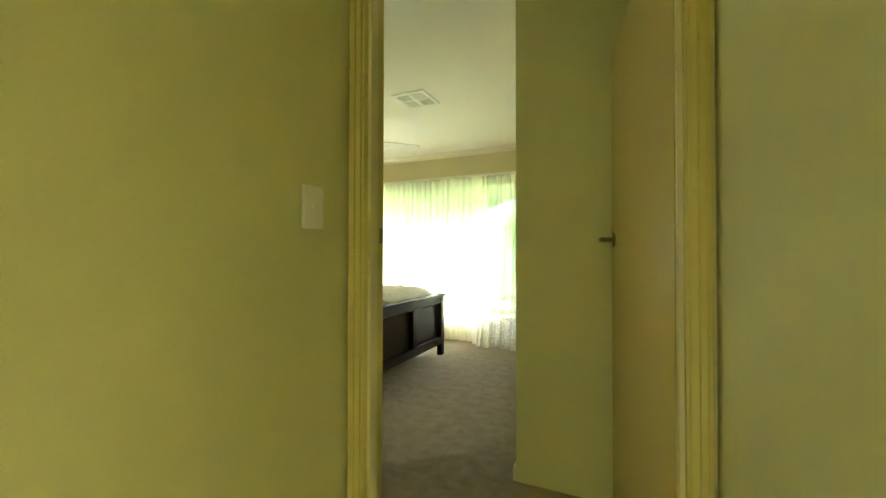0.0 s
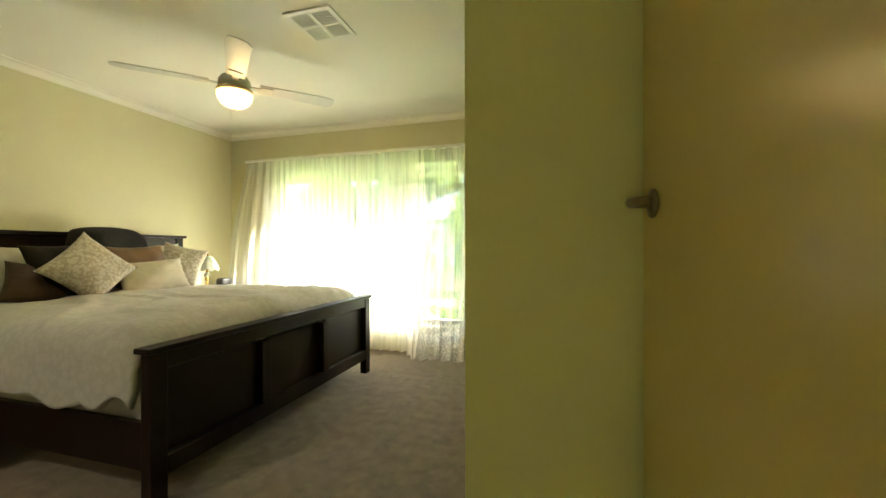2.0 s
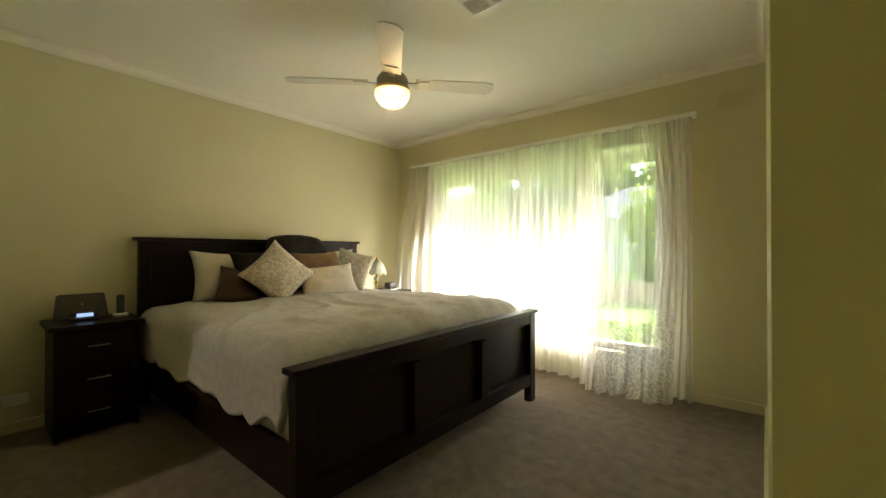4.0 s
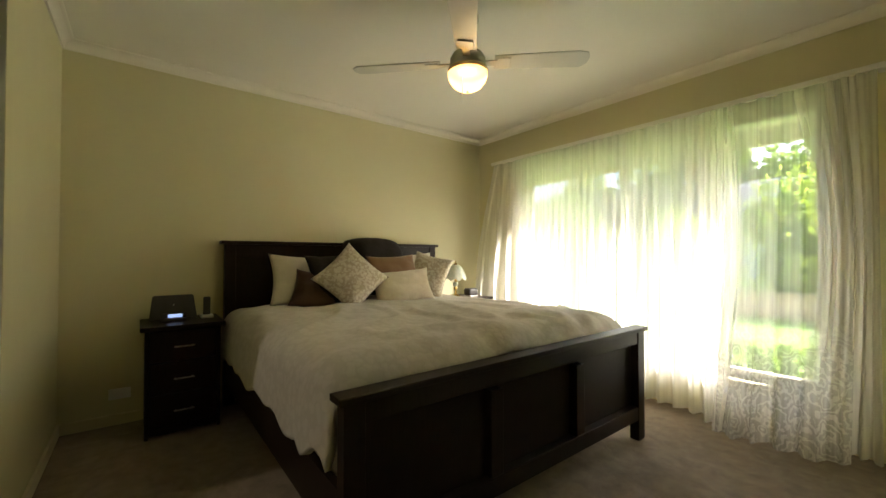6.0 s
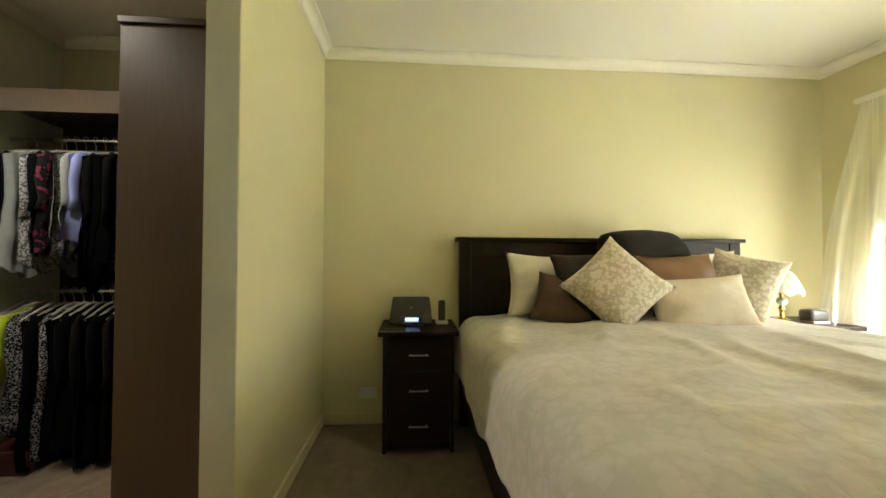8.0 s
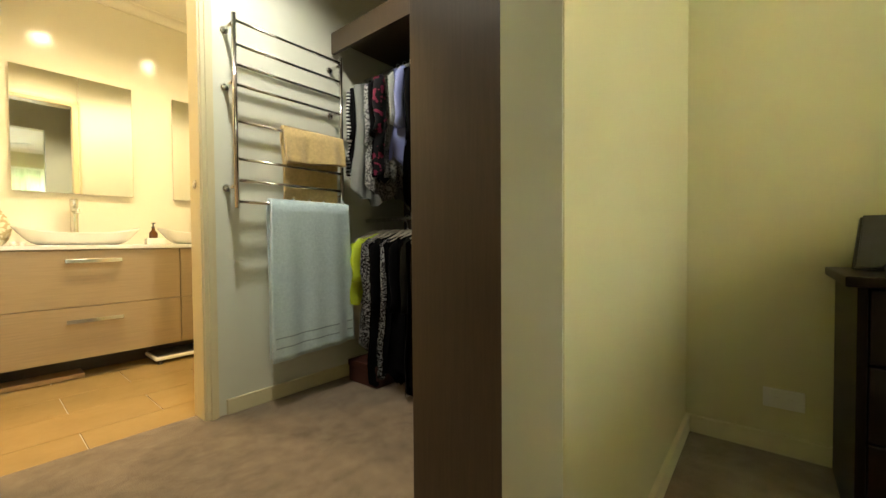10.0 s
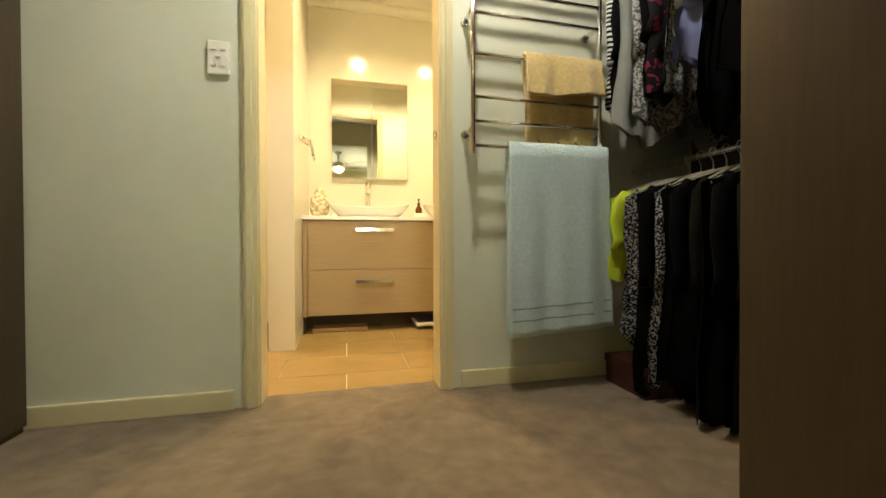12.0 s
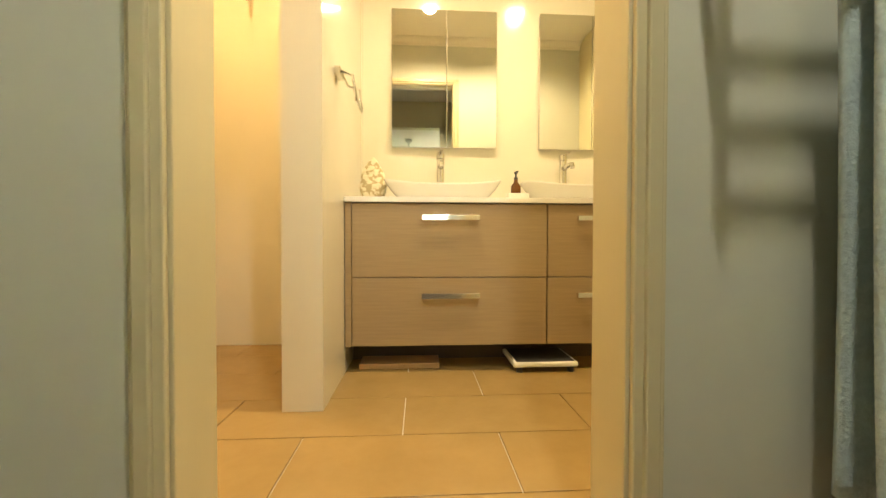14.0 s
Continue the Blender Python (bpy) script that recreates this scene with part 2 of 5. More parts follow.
cornice(WEST, SOUTH, WEST, NORTH, 1, 0)
cornice(WEST, NORTH, EAST, NORTH, 0, -1)
cornice(WEST, SOUTH, -1.03, SOUTH, 0, 1)
cornice(EAST, NOOKY, EAST, NORTH, -1, 0)
SITE = ROBE
cornice(WEST, RY1, -0.93, RY1, 0, 1)
cornice(WEST, RY1, WEST, SOUTH - 0.02, 1, 0)
cornice(WEST, -1.55, -0.62, -1.55, 0, 1)
cornice(WEST, RY0, -0.62, RY0, 0, -1)
SITE = Vector()


def doorway(x0, x1, y0, y1, h, cover=0.05, material=TRIM):
    """Lining, stops and moulded architraves of an opening through a wall from y0 to y1."""
    lin = 0.018
    structure("jamb_lining", boxes((x0, x0 + lin, y0, y1, 0, h), (x1 - lin, x1, y0, y1, 0, h), (x0 + lin, x1 - lin, y0, y1, h - lin, h), bevel=0.002), material, "cream gloss door lining")
    for y, s in ((y0, -1), (y1, 1)):
        bm = bmesh.new()
        for a, b, d in ((0.0, cover, 0.012), (0.010, cover - 0.016, 0.020)):
            ya, yb = sorted((y, y + s * d))
            box(bm, x0 - cover + 0.012 + a, x0 - cover + 0.012 + b, ya, yb, 0, h + cover - 0.012 - a, 0.003)
            box(bm, x1 + cover - 0.012 - b, x1 + cover - 0.012 - a, ya, yb, 0, h + cover - 0.012 - a, 0.003)
            box(bm, x0 - cover + 0.012 + a, x1 + cover - 0.012 - a, ya, yb, h - 0.012 + cover - b, h - 0.012 + cover - a, 0.003)
        structure("architrave", bm, material, "cream moulded timber architrave")


doorway(DX0, DX1, DOORY0, DOORY1, 2.06, 0.042, HALLTRIM)
SITE = ROBE
doorway(BX0, BX1, RY0, RY1, 2.06)
SITE = Vector()
structure("door_stop", boxes((DX0 + 0.018, DX0 + 0.030, DOORY0 + 0.02, DOORY0 + 0.058, 0, 2.04), (DX1 - 0.030, DX1 - 0.018, DOORY0 + 0.02, DOORY0 + 0.058, 0, 2.04), bevel=0.002), TRIM, "cream timber door stop")
structure("opening_lining", boxes((ROBEX, ROBEX + 0.003, ROBEY + 0.002, SOUTH - 0.002, 0.0, 2.12)), ROBEWALL, "pale painted reveal of the robe opening")

# ---- window, eave and curtains ----
FRAME = mat("cream_aluminium_frame", (0.55, 0.54, 0.47), 0.45, spots=(0.50, 0.49, 0.42), scale=8)
GLASS = bpy.data.materials.new("window_glass")
GLASS.use_nodes = True
gn, gl = GLASS.node_tree.nodes, GLASS.node_tree.links
gt, gg, gm, gf = gn.new("ShaderNodeBsdfTransparent"), gn.new("ShaderNodeBsdfGlossy"), gn.new("ShaderNodeMixShader"), gn.new("ShaderNodeFresnel")
gg.inputs["Roughness"].default_value = 0.02
gl.new(gf.outputs[0], gm.inputs[0])
gl.new(gt.outputs[0], gm.inputs[1])
gl.new(gg.outputs[0], gm.inputs[2])
gl.new(gm.outputs[0], gn["Material Output"].inputs[0])

win = thing("window_1", (-1.67, NORTH + 0.1, WZ0), "wide cream aluminium window with three panes", "window", kind="structure")
FY = NORTH + 0.07
part("window_frame", boxes((WX0, WX0 + 0.05, FY, FY + 0.06, WZ0, WZ1), (WX1 - 0.05, WX1, FY, FY + 0.06, WZ0, WZ1), (WX0 + 0.05, WX1 - 0.05, FY, FY + 0.06, WZ0, WZ0 + 0.05), (WX0 + 0.05, WX1 - 0.05, FY, FY + 0.06, WZ1 - 0.05, WZ1), bevel=0.004), FRAME, win)
for mx in (-1.80, -1.22):
    part("mullion", boxes((mx - 0.025, mx + 0.025, FY + 0.004, FY + 0.056, WZ0 + 0.05, WZ1 - 0.05), bevel=0.004), FRAME, win)
part("window_sill", boxes((WX0 - 0.03, WX1 + 0.03, NORTH - 0.05, NORTH + 0.07, WZ0 - 0.024, WZ0), bevel=0.006), TRIM, win)
for a, b in ((WX0 + 0.05, -1.825), (-1.775, -1.245), (-1.195, WX1 - 0.05)):
    pane = part("pane", boxes((a, b, FY + 0.028, FY + 0.032, WZ0 + 0.05, WZ1 - 0.05)), GLASS, win, "clear glass pane")
    pane.visible_shadow = False
structure("window_architrave", boxes((WX0 - 0.06, WX0, NORTH - 0.014, NORTH, WZ0, WZ1 + 0.05), (WX1, WX1 + 0.06, NORTH - 0.014, NORTH, WZ0, WZ1 + 0.05), (WX0, WX1, NORTH - 0.014, NORTH, WZ1, WZ1 + 0.05), bevel=0.003), TRIM, "cream timber window architrave")
EAVE = mat("painted_eave_lining", (0.50, 0.52, 0.44), 0.8, spots=(0.45, 0.47, 0.40), scale=4)
structure("eave", boxes((-6, 3, NORTH + 0.15, NORTH + 0.60, 2.08, 2.14), (-6, 3, NORTH + 0.56, NORTH + 0.60, 1.95, 2.08)), EAVE, "painted eave soffit and fascia outside")
structure("wall_outside", boxes((-9, WEST - 0.12, NORTH + 0.0, NORTH + 0.15, -0.3, H), (1.2, 6, NORTH, NORTH + 0.15, -0.3, H), (-9, 6, NORTH + 0.002, NORTH + 0.148, -0.3, 0.0)), WALL, "outer wall of the house")


def sheer(name, clear, tint, lace=0.0):
    """Woven voile; lace: height up to which embroidered flowers thicken it."""
    m = bpy.data.materials.new(name)
    m.use_nodes = True
    n, l = m.node_tree.nodes, m.node_tree.links
    t, d, tr = n.new("ShaderNodeBsdfTransparent"), n.new("ShaderNodeBsdfDiffuse"), n.new("ShaderNodeBsdfTranslucent")
    d.inputs[0].default_value = tr.inputs[0].default_value = (*tint, 1)
    a, b = n.new("ShaderNodeMixShader"), n.new("ShaderNodeMixShader")
    a.inputs[0].default_value = 0.78
    l.new(d.outputs[0], a.inputs[1])
    l.new(tr.outputs[0], a.inputs[2])
    co, no, rp = n.new("ShaderNodeTexCoord"), n.new("ShaderNodeTexNoise"), n.new("ShaderNodeMapRange")
    mp = n.new("ShaderNodeMapping")
    mp.inputs["Scale"].default_value = (60, 4, 0.8)
    l.new(co.outputs["Object"], mp.inputs[0])
    l.new(mp.outputs[0], no.inputs["Vector"])
    no.inputs["Scale"].default_value = 1.0
    rp.inputs["From Min"].default_value, rp.inputs["From Max"].default_value = 0.3, 0.7
    rp.inputs["To Min"].default_value, rp.inputs["To Max"].default_value = 1 - clear - 0.08, 1 - clear + 0.08
    l.new(no.outputs[0], rp.inputs["Value"])
    dense = rp.outputs[0]
    if lace:
        vo, ring, sep, low, mul, add, spot = n.new("ShaderNodeTexVoronoi"), n.new("ShaderNodeMath"), n.new("ShaderNodeSeparateXYZ"), n.new("ShaderNodeMapRange"), n.new("ShaderNodeMath"), n.new("ShaderNodeMath"), n.new("ShaderNodeMapRange")
        vo.inputs["Scale"].default_value = 9.0
        warp, bend = n.new("ShaderNodeTexNoise"), n.new("ShaderNodeMixRGB")
        warp.inputs["Scale"].default_value, warp.inputs["Detail"].default_value, bend.inputs[0].default_value = 16.0, 3.0, 0.09
        l.new(co.outputs["Object"], warp.inputs["Vector"])
        l.new(co.outputs["Object"], bend.inputs[1])
        l.new(warp.outputs[1], bend.inputs[2])
        l.new(bend.outputs[0], vo.inputs["Vector"])
        ring.operation = "SINE"
        freq = n.new("ShaderNodeMath")
        freq.operation, freq.inputs[1].default_value = "MULTIPLY", 26.0
        l.new(vo.outputs["Distance"], freq.inputs[0])
        l.new(freq.outputs[0], ring.inputs[0])
        spot.inputs["From Min"].default_value, spot.inputs["From Max"].default_value = 0.1, 0.5
        spot.inputs["To Max"].default_value = 0.15
        l.new(ring.outputs[0], spot.inputs["Value"])
        l.new(co.outputs["Object"], sep.inputs[0])
        low.inputs["From Min"].default_value, low.inputs["From Max"].default_value = lace, lace - 0.25
        l.new(sep.outputs["Z"], low.inputs["Value"])
        mul.operation, add.operation, add.use_clamp = "MULTIPLY", "ADD", True
        l.new(spot.outputs[0], mul.inputs[0])
        l.new(low.outputs[0], mul.inputs[1])
        l.new(mul.outputs[0], add.inputs[0])
        l.new(dense, add.inputs[1])
        dense = add.outputs[0]
    l.new(dense, b.inputs[0])
    l.new(t.outputs[0], b.inputs[1])
    l.new(a.outputs[0], b.inputs[2])
    l.new(b.outputs[0], n["Material Output"].inputs[0])
    return m


SHEER = sheer("white_sheer_voile", 0.28, (0.95, 0.95, 0.90))
SHEER_THIN = sheer("thin_white_sheer_voile", 0.62, (0.94, 0.94, 0.89), lace=0.80)
SHEER_END = sheer("bunched_white_sheer_voile", 0.42, (0.95, 0.95, 0.90))
CZ = 2.12


def curtain(name, x0, x1, folds, billow, out, material, label, seed, hem=0.03, hang=5.085):
    """A gathered sheer: folds deepen downwards, and the lower part swells into the room by billow(u)."""
    rnd = random.Random(seed)
    ph = [rnd.uniform(0, 6.28) for _ in range(4)]

    def at(u, v):
        z = CZ - 0.02 - v * (CZ - 0.02 - hem) + 0.012 * math.sin(9 * u + ph[0]) * v
        x = x0 + (x1 - x0) * u + out(u) * math.sin(math.pi * min(1.0, 0.15 + 0.75 * v)) ** 1.5
        g = folds * 2 * math.pi * (u + 0.012 * math.sin(7 * u + ph[1]) + 0.006 * math.sin(23 * u + ph[2]))
        amp = 0.012 + 0.022 * v + 0.008 * math.sin(5 * u + ph[3])
        y = hang + amp * math.sin(g) + 0.3 * amp * math.sin(2.3 * g + ph[2]) - billow(u) * v ** 1.6
        return Vector((x, y, z))

    bm = sheet(at, int(folds * 9), 22)
    return tagged(put(bm, name, material, smooth=True), label, "curtain", "curtains at the window")


curtain("sheer_curtain", -3.09, -1.04, 24, lambda u: 0.02 + 0.32 * max(0, 1 - 6 * u), lambda u: -0.22 * max(0, 1 - 6 * u), SHEER, "white gathered sheer curtain hanging before the window", 3)
curtain("sheer_curtain", -1.02, -0.44, 5, lambda u: 0.20 + 0.06 * math.sin(math.pi * u) - 0.08 * u, lambda u: 0.02 * u, SHEER_THIN, "thin white lace-hemmed sheer billowing into the room", 5, 0.02)
curtain("sheer_curtain", -1.12, -1.00, 3, lambda u: 0.10 + 0.12 * u, lambda u: 0.09 * u, SHEER, "bunched edge of a white sheer curtain", 6, 0.02)
curtain("sheer_curtain", -0.72, -0.33, 6, lambda u: 0.15 * (1 - u), lambda u: 0.16 * (1 - u), SHEER_END, "white sheer curtain bunched at the end of its track", 8)
track = thing("curtain_track", (-1.65, NORTH, CZ), "white curtain track fixed above the window", "curtain track")
part("rail", boxes((-3.19, -0.30, 5.07, 5.10, CZ - 0.02, CZ + 0.012), bevel=0.004), WHITE, track)
for bx in (-3.17, -2.2, -1.2, -0.32):
    part("bracket", boxes((bx - 0.012, bx + 0.012, 5.095, NORTH, CZ - 0.012, CZ + 0.02), bevel=0.003), WHITE, track)
wv = thing("wall_vent", (-0.07, NORTH, 2.22), "cream painted rectangular wall vent", "vent")
part("vent_frame", boxes((-0.19, 0.02, NORTH - 0.012, NORTH, 2.17, 2.29), bevel=0.003), WALL, wv)
for k in range(5):
    part("slat", boxes((-0.175, 0.005, NORTH - 0.018, NORTH - 0.010, 2.186 + k * 0.019, 2.196 + k * 0.019), bevel=0.002), WALL, wv)

# ---- bed ----
BY0, BY1 = 2.515, 4.465
FX = -1.262
bed = thing("bed", (-2.38, 3.49, 0), "black-brown stained wooden king bed with panelled boards", "bed")
P = 0.075
FT = 0.655
part("post", boxes((FX - 0.055, FX, BY0, BY0 + P, 0, FT), bevel=0.003), DARKWOOD, bed)
part("post", boxes((FX - 0.055, FX, BY1 - P, BY1, 0, FT), bevel=0.003), DARKWOOD, bed)
part("cap_rail", boxes((FX - 0.07, FX + 0.014, BY0 - 0.02, BY1 + 0.02, FT, FT + 0.024), bevel=0.004), DARKWOOD, bed)
part("top_rail", boxes((FX - 0.056, FX - 0.005, BY0 + P, BY1 - P, FT - 0.075, FT), bevel=0.003), DARKWOOD, bed)
part("bottom_rail", boxes((FX - 0.056, FX - 0.002, BY0 + P, BY1 - P, 0.125, 0.205), bevel=0.003), DARKWOOD, bed)
w3 = (BY1 - BY0 - 2 * P) / 3
for k in (1, 2):
    yy = BY0 + P + k * w3
    part("stile", boxes((FX - 0.056, FX - 0.004, yy - 0.035, yy + 0.035, 0.205, FT - 0.095), bevel=0.003), DARKWOOD, bed)
for k in range(3):
    ya, yb = BY0 + P + k * w3 + (0.04 if k else 0), BY0 + P + (k + 1) * w3 - (0.04 if k < 2 else 0)
    part("panel", boxes((FX - 0.056, FX - 0.046, ya, yb, 0.2, FT - 0.09)), DARKWOOD, bed)
HX = -3.405
for ya in (BY0, BY1 - P):
    part("post", boxes((HX - 0.06, HX, ya, ya + P, 0, 1.2), bevel=0.003), DARKWOOD, bed)
part("cap_rail", boxes((HX - 0.085, HX + 0.02, BY0 - 0.025, BY1 + 0.025, 1.2, 1.226), bevel=0.004), DARKWOOD, bed)
part("top_rail", boxes((HX - 0.05, HX - 0.008, BY0 + P, BY1 - P, 1.10, 1.2), bevel=0.003), DARKWOOD, bed)
part("bottom_rail", boxes((HX - 0.05, HX - 0.008, BY0 + P, BY1 - P, 0.28, 0.46), bevel=0.003), DARKWOOD, bed)
for k in (1, 2):
    yy = BY0 + P + k * w3
    part("stile", boxes((HX - 0.05, HX - 0.008, yy - 0.04, yy + 0.04, 0.46, 1.10), bevel=0.003), DARKWOOD, bed)
for k in range(3):
    ya, yb = BY0 + P + k * w3 + (0.04 if k else 0), BY0 + P + (k + 1) * w3 - (0.04 if k < 2 else 0)
    part("panel", boxes((HX - 0.04, HX - 0.024, ya, yb, 0.45, 1.11)), DARKWOOD, bed)
for ya in (BY0 + 0.012, BY1 - 0.042):
    part("side_rail", boxes((HX, FX - 0.055, ya, ya + 0.03, 0.16, 0.36), bevel=0.003), DARKWOOD, bed)
MATT = mat("white_mattress_ticking", (0.70, 0.67, 0.60), 0.8, spots=(0.64, 0.61, 0.54), scale=20)
part("slat_base", boxes((HX + 0.01, FX - 0.06, BY0 + 0.045, BY1 - 0.045, 0.28, 0.31)), DARKWOOD, bed)
tagged(put(boxes((HX + 0.012, FX - 0.065, BY0 + 0.05, BY1 - 0.05, 0.31, 0.60), bevel=0.05), "mattress", MATT, smooth=True), "white king mattress under the duvet", "mattress")

def damask(name, base, light, scale):
    """Cloth with pale blossom shapes on a darker ground."""
    m = bpy.data.materials.new(name)
    m.use_nodes = True
    n, l = m.node_tree.nodes, m.node_tree.links
    b = n["Principled BSDF"]
    b.inputs["Roughness"].default_value = 0.85
    b.inputs["Sheen Weight"].default_value = 0.2
    co, v, no, mx, r = n.new("ShaderNodeTexCoord"), n.new("ShaderNodeTexVoronoi"), n.new("ShaderNodeTexNoise"), n.new("ShaderNodeMixRGB"), n.new("ShaderNodeValToRGB")
    v.inputs["Scale"].default_value = scale
    no.inputs["Scale"].default_value, mx.inputs[0].default_value = scale * 1.3, 0.035
    l.new(co.outputs["Object"], no.inputs["Vector"])
    l.new(co.outputs["Object"], mx.inputs[1])
    l.new(no.outputs[1], mx.inputs[2])
    l.new(mx.outputs[0], v.inputs["Vector"])
    r.color_ramp.elements[0].position, r.color_ramp.elements[1].position = 0.44, 0.60
    r.color_ramp.elements[0].color, r.color_ramp.elements[1].color = (*light, 1), (*base, 1)
    l.new(v.outputs["Distance"], r.inputs[0])
    l.new(r.outputs[0], b.inputs["Base Color"])
    bp = n.new("ShaderNodeBump")
    bp.inputs["Strength"].default_value, bp.inputs["Distance"].default_value, bp.invert = 0.5, 0.003, True
    l.new(v.outputs["Distance"], bp.inputs["Height"])
    l.new(bp.outputs[0], b.inputs["Normal"])
    return m


HEAD, FOOT = -3.36, -1.335


def duvet_at(u, v):
    """u from head to foot; v across, hanging over both long sides."""
    x = HEAD + (FOOT - HEAD) * u
    s = (v - 0.5) * 2
    a = abs(s)
    half = 0.965
    flat, hang = 0.66, 0.25
    foot = max(0.0, (u - 0.91) / 0.09)
    top = 0.772 - 0.02 * (1 - u) + 0.012 * math.sin(math.pi * u) - 0.115 * foot ** 3
    if a < flat:
        q = a / flat
        y, z = q * (half - 0.11), top - 0.028 * q ** 3
    else:
        q = (a - flat) / (1 - flat)
        r = min(1.0, q / 0.36)
        y = half - 0.11 + 0.14 * math.sin(r * math.pi / 2) + 0.03 * max(0, q - 0.36)
        z = top - 0.028 - 0.13 * (1 - math.cos(r * math.pi / 2)) - max(0, q - 0.36) / 0.64 * hang * (0.74 + 0.10 * u + 0.07 * math.sin(19 * u + s) + 0.05 * math.sin(43 * u) - 0.45 * foot)
        y += max(0, q - 0.3) * 0.016 * math.sin(17 * u + 2.1 * math.sin(6 * u))
    w = noise.fractal(Vector((x * 3.1, s * 4.2, 0.3)), 0.9, 2.0, 4) * 0.012
    c = abs(noise.noise(Vector((x * 1.7 + s * 2.4, s * 3.0 - x * 0.9, 4.0))))
    w += 0.022 * max(0, 0.22 - c) / 0.22 * (0.35 + 0.65 * u)
    w += 0.004 * math.sin(s * 34 + 5 * math.sin(3 * s)) * max(0, (u - 0.72) / 0.28) ** 1.5
    return Vector((x, 3.49 + math.copysign(y, s), z + w))


dbm = sheet(duvet_at, 110, 130)
duvet = put(dbm, "duvet", damask("ivory_damask_cotton", (0.49, 0.46, 0.40), (0.535, 0.505, 0.445), 27), smooth=True)
dm = duvet.modifiers.new("thickness", "SOLIDIFY")
dm.thickness, dm.offset = 0.03, -1
tagged(duvet, "ivory damask duvet spread over the bed and hanging at the sides", "duvet")


BLOSSOM = damask("taupe_blossom_cloth", (0.47, 0.41, 0.31), (0.63, 0.59, 0.49), 46)
IVORY = mat("ivory_satin_cloth", (0.66, 0.62, 0.53), 0.5, spots=(0.60, 0.56, 0.47), scale=9, bump=0.002, bump_scale=40, sheen=0.2)
FUR = mat("mottled_ivory_plush", (0.66, 0.61, 0.50), 0.9, spots=(0.48, 0.42, 0.32), scale=7, bump=0.003, bump_scale=200)
BRONZE = mat("bronze_satin", (0.20, 0.105, 0.042), 0.38, spots=(0.155, 0.08, 0.032), scale=9, bump=0.001, bump_scale=40)
CHOC = mat("chocolate_satin", (0.085, 0.036, 0.018), 0.4, spots=(0.06, 0.026, 0.013), scale=9)
BLACKC = mat("black_cushion_cloth", (0.010, 0.007, 0.006), 0.7, spots=(0.018, 0.013, 0.011), scale=9, bump=0.012, bump_scale=16)
BLACKC.node_tree.nodes["Principled BSDF"].inputs["Specular IOR Level"].default_value = 0.25


def cushion(name, w, h, t, place, face, tilt, spin, material, label, seed=1, group="cushions on the bed", round_=0.0):
    """A stuffed cushion w by h; face: heading of its front in degrees from +x; tilt: lean back; spin: turn in its own plane."""
    rnd = Vector((seed * 3.7, seed * 1.3, 0.5))
    m = Matrix.Translation(place) @ Matrix.Rotation(radians(face), 4, "Z") @ Matrix.Rotation(radians(-tilt), 4, "Y") @ Matrix.Rotation(radians(spin), 4, "X")
    bm = bmesh.new()
    n = 22

    def shape(u, v, s):
        a, b = 2 * u - 1, 2 * v - 1
        pull = 1 - 0.10 * (1 - abs(a) ** 2) * abs(b) ** 3
        pull2 = 1 - 0.10 * (1 - abs(b) ** 2) * abs(a) ** 3
        d = ((1 - abs(a) ** 2.6) * (1 - abs(b) ** 2.6)) ** 0.55
        wob = noise.fractal(rnd + Vector((a * 1.8, b * 1.8, s)), 0.9, 2.0, 3) * 0.10 * t * d
        ra, rb = 1 - round_ * (1 - math.sqrt(1 - b * b / 2)), 1 - round_ * (1 - math.sqrt(1 - a * a / 2))
        return m @ Vector((s * (t / 2 * d) + wob, a * w / 2 * pull2 * ra, b * h / 2 * pull * rb))

    for s in (1, -1):
        sheet(lambda u, v: shape(u, v, s), n, n, bm)
    bmesh.ops.remove_doubles(bm, verts=bm.verts, dist=0.0004)
    ob = put(bm, name, material, smooth=True)
    tagged(ob, label, "cushion" if name != "pillow" else "pillow", group)
    return ob


cushion("pillow", 0.62, 0.40, 0.17, (-3.15, 3.07, 0.925), 0, 20, -3, IVORY, "ivory cotton pillow propped against the bed head", 1)
cushion("pillow", 0.62, 0.40, 0.17, (-3.19, 3.98, 0.94), 0, 16, 2, IVORY, "ivory cotton pillow propped against the bed head", 2)
cushion("cushion", 0.66, 0.56, 0.26, (-3.16, 3.62, 1.025), 0, 14, 0, BLACKC, "large round black cushion leaning on the bed head", 3, round_=0.8)
cushion("cushion", 0.45, 0.45, 0.16, (-2.98, 3.22, 0.925), 10, 26, 3, BLACKC, "black ruffled cushion among the pillows", 4)
cushion("cushion", 0.46, 0.40, 0.15, (-2.93, 3.70, 0.935), 0, 24, 2, BRONZE, "bronze satin cushion leaning on a black one", 5)
cushion("cushion", 0.34, 0.30, 0.14, (-2.95, 3.04, 0.855), -12, 30, -14, CHOC, "chocolate satin cushion tilted against a pillow", 6)
cushion("scatter_cushion", 0.40, 0.40, 0.15, (-2.78, 3.235, 0.950), -14, 22, 45, BLOSSOM, "taupe blossom cushion balanced on its corner", 7)
cushion("cushion", 0.50, 0.30, 0.15, (-2.72, 3.64, 0.865), -12, 28, 5, FUR, "mottled ivory oblong cushion with a stitched band", 8)
cushion("cushion", 0.36, 0.42, 0.15, (-2.93, 4.03, 0.925), -50, 20, -14, BLOSSOM, "taupe blossom cushion leaning at the end of the row", 9)

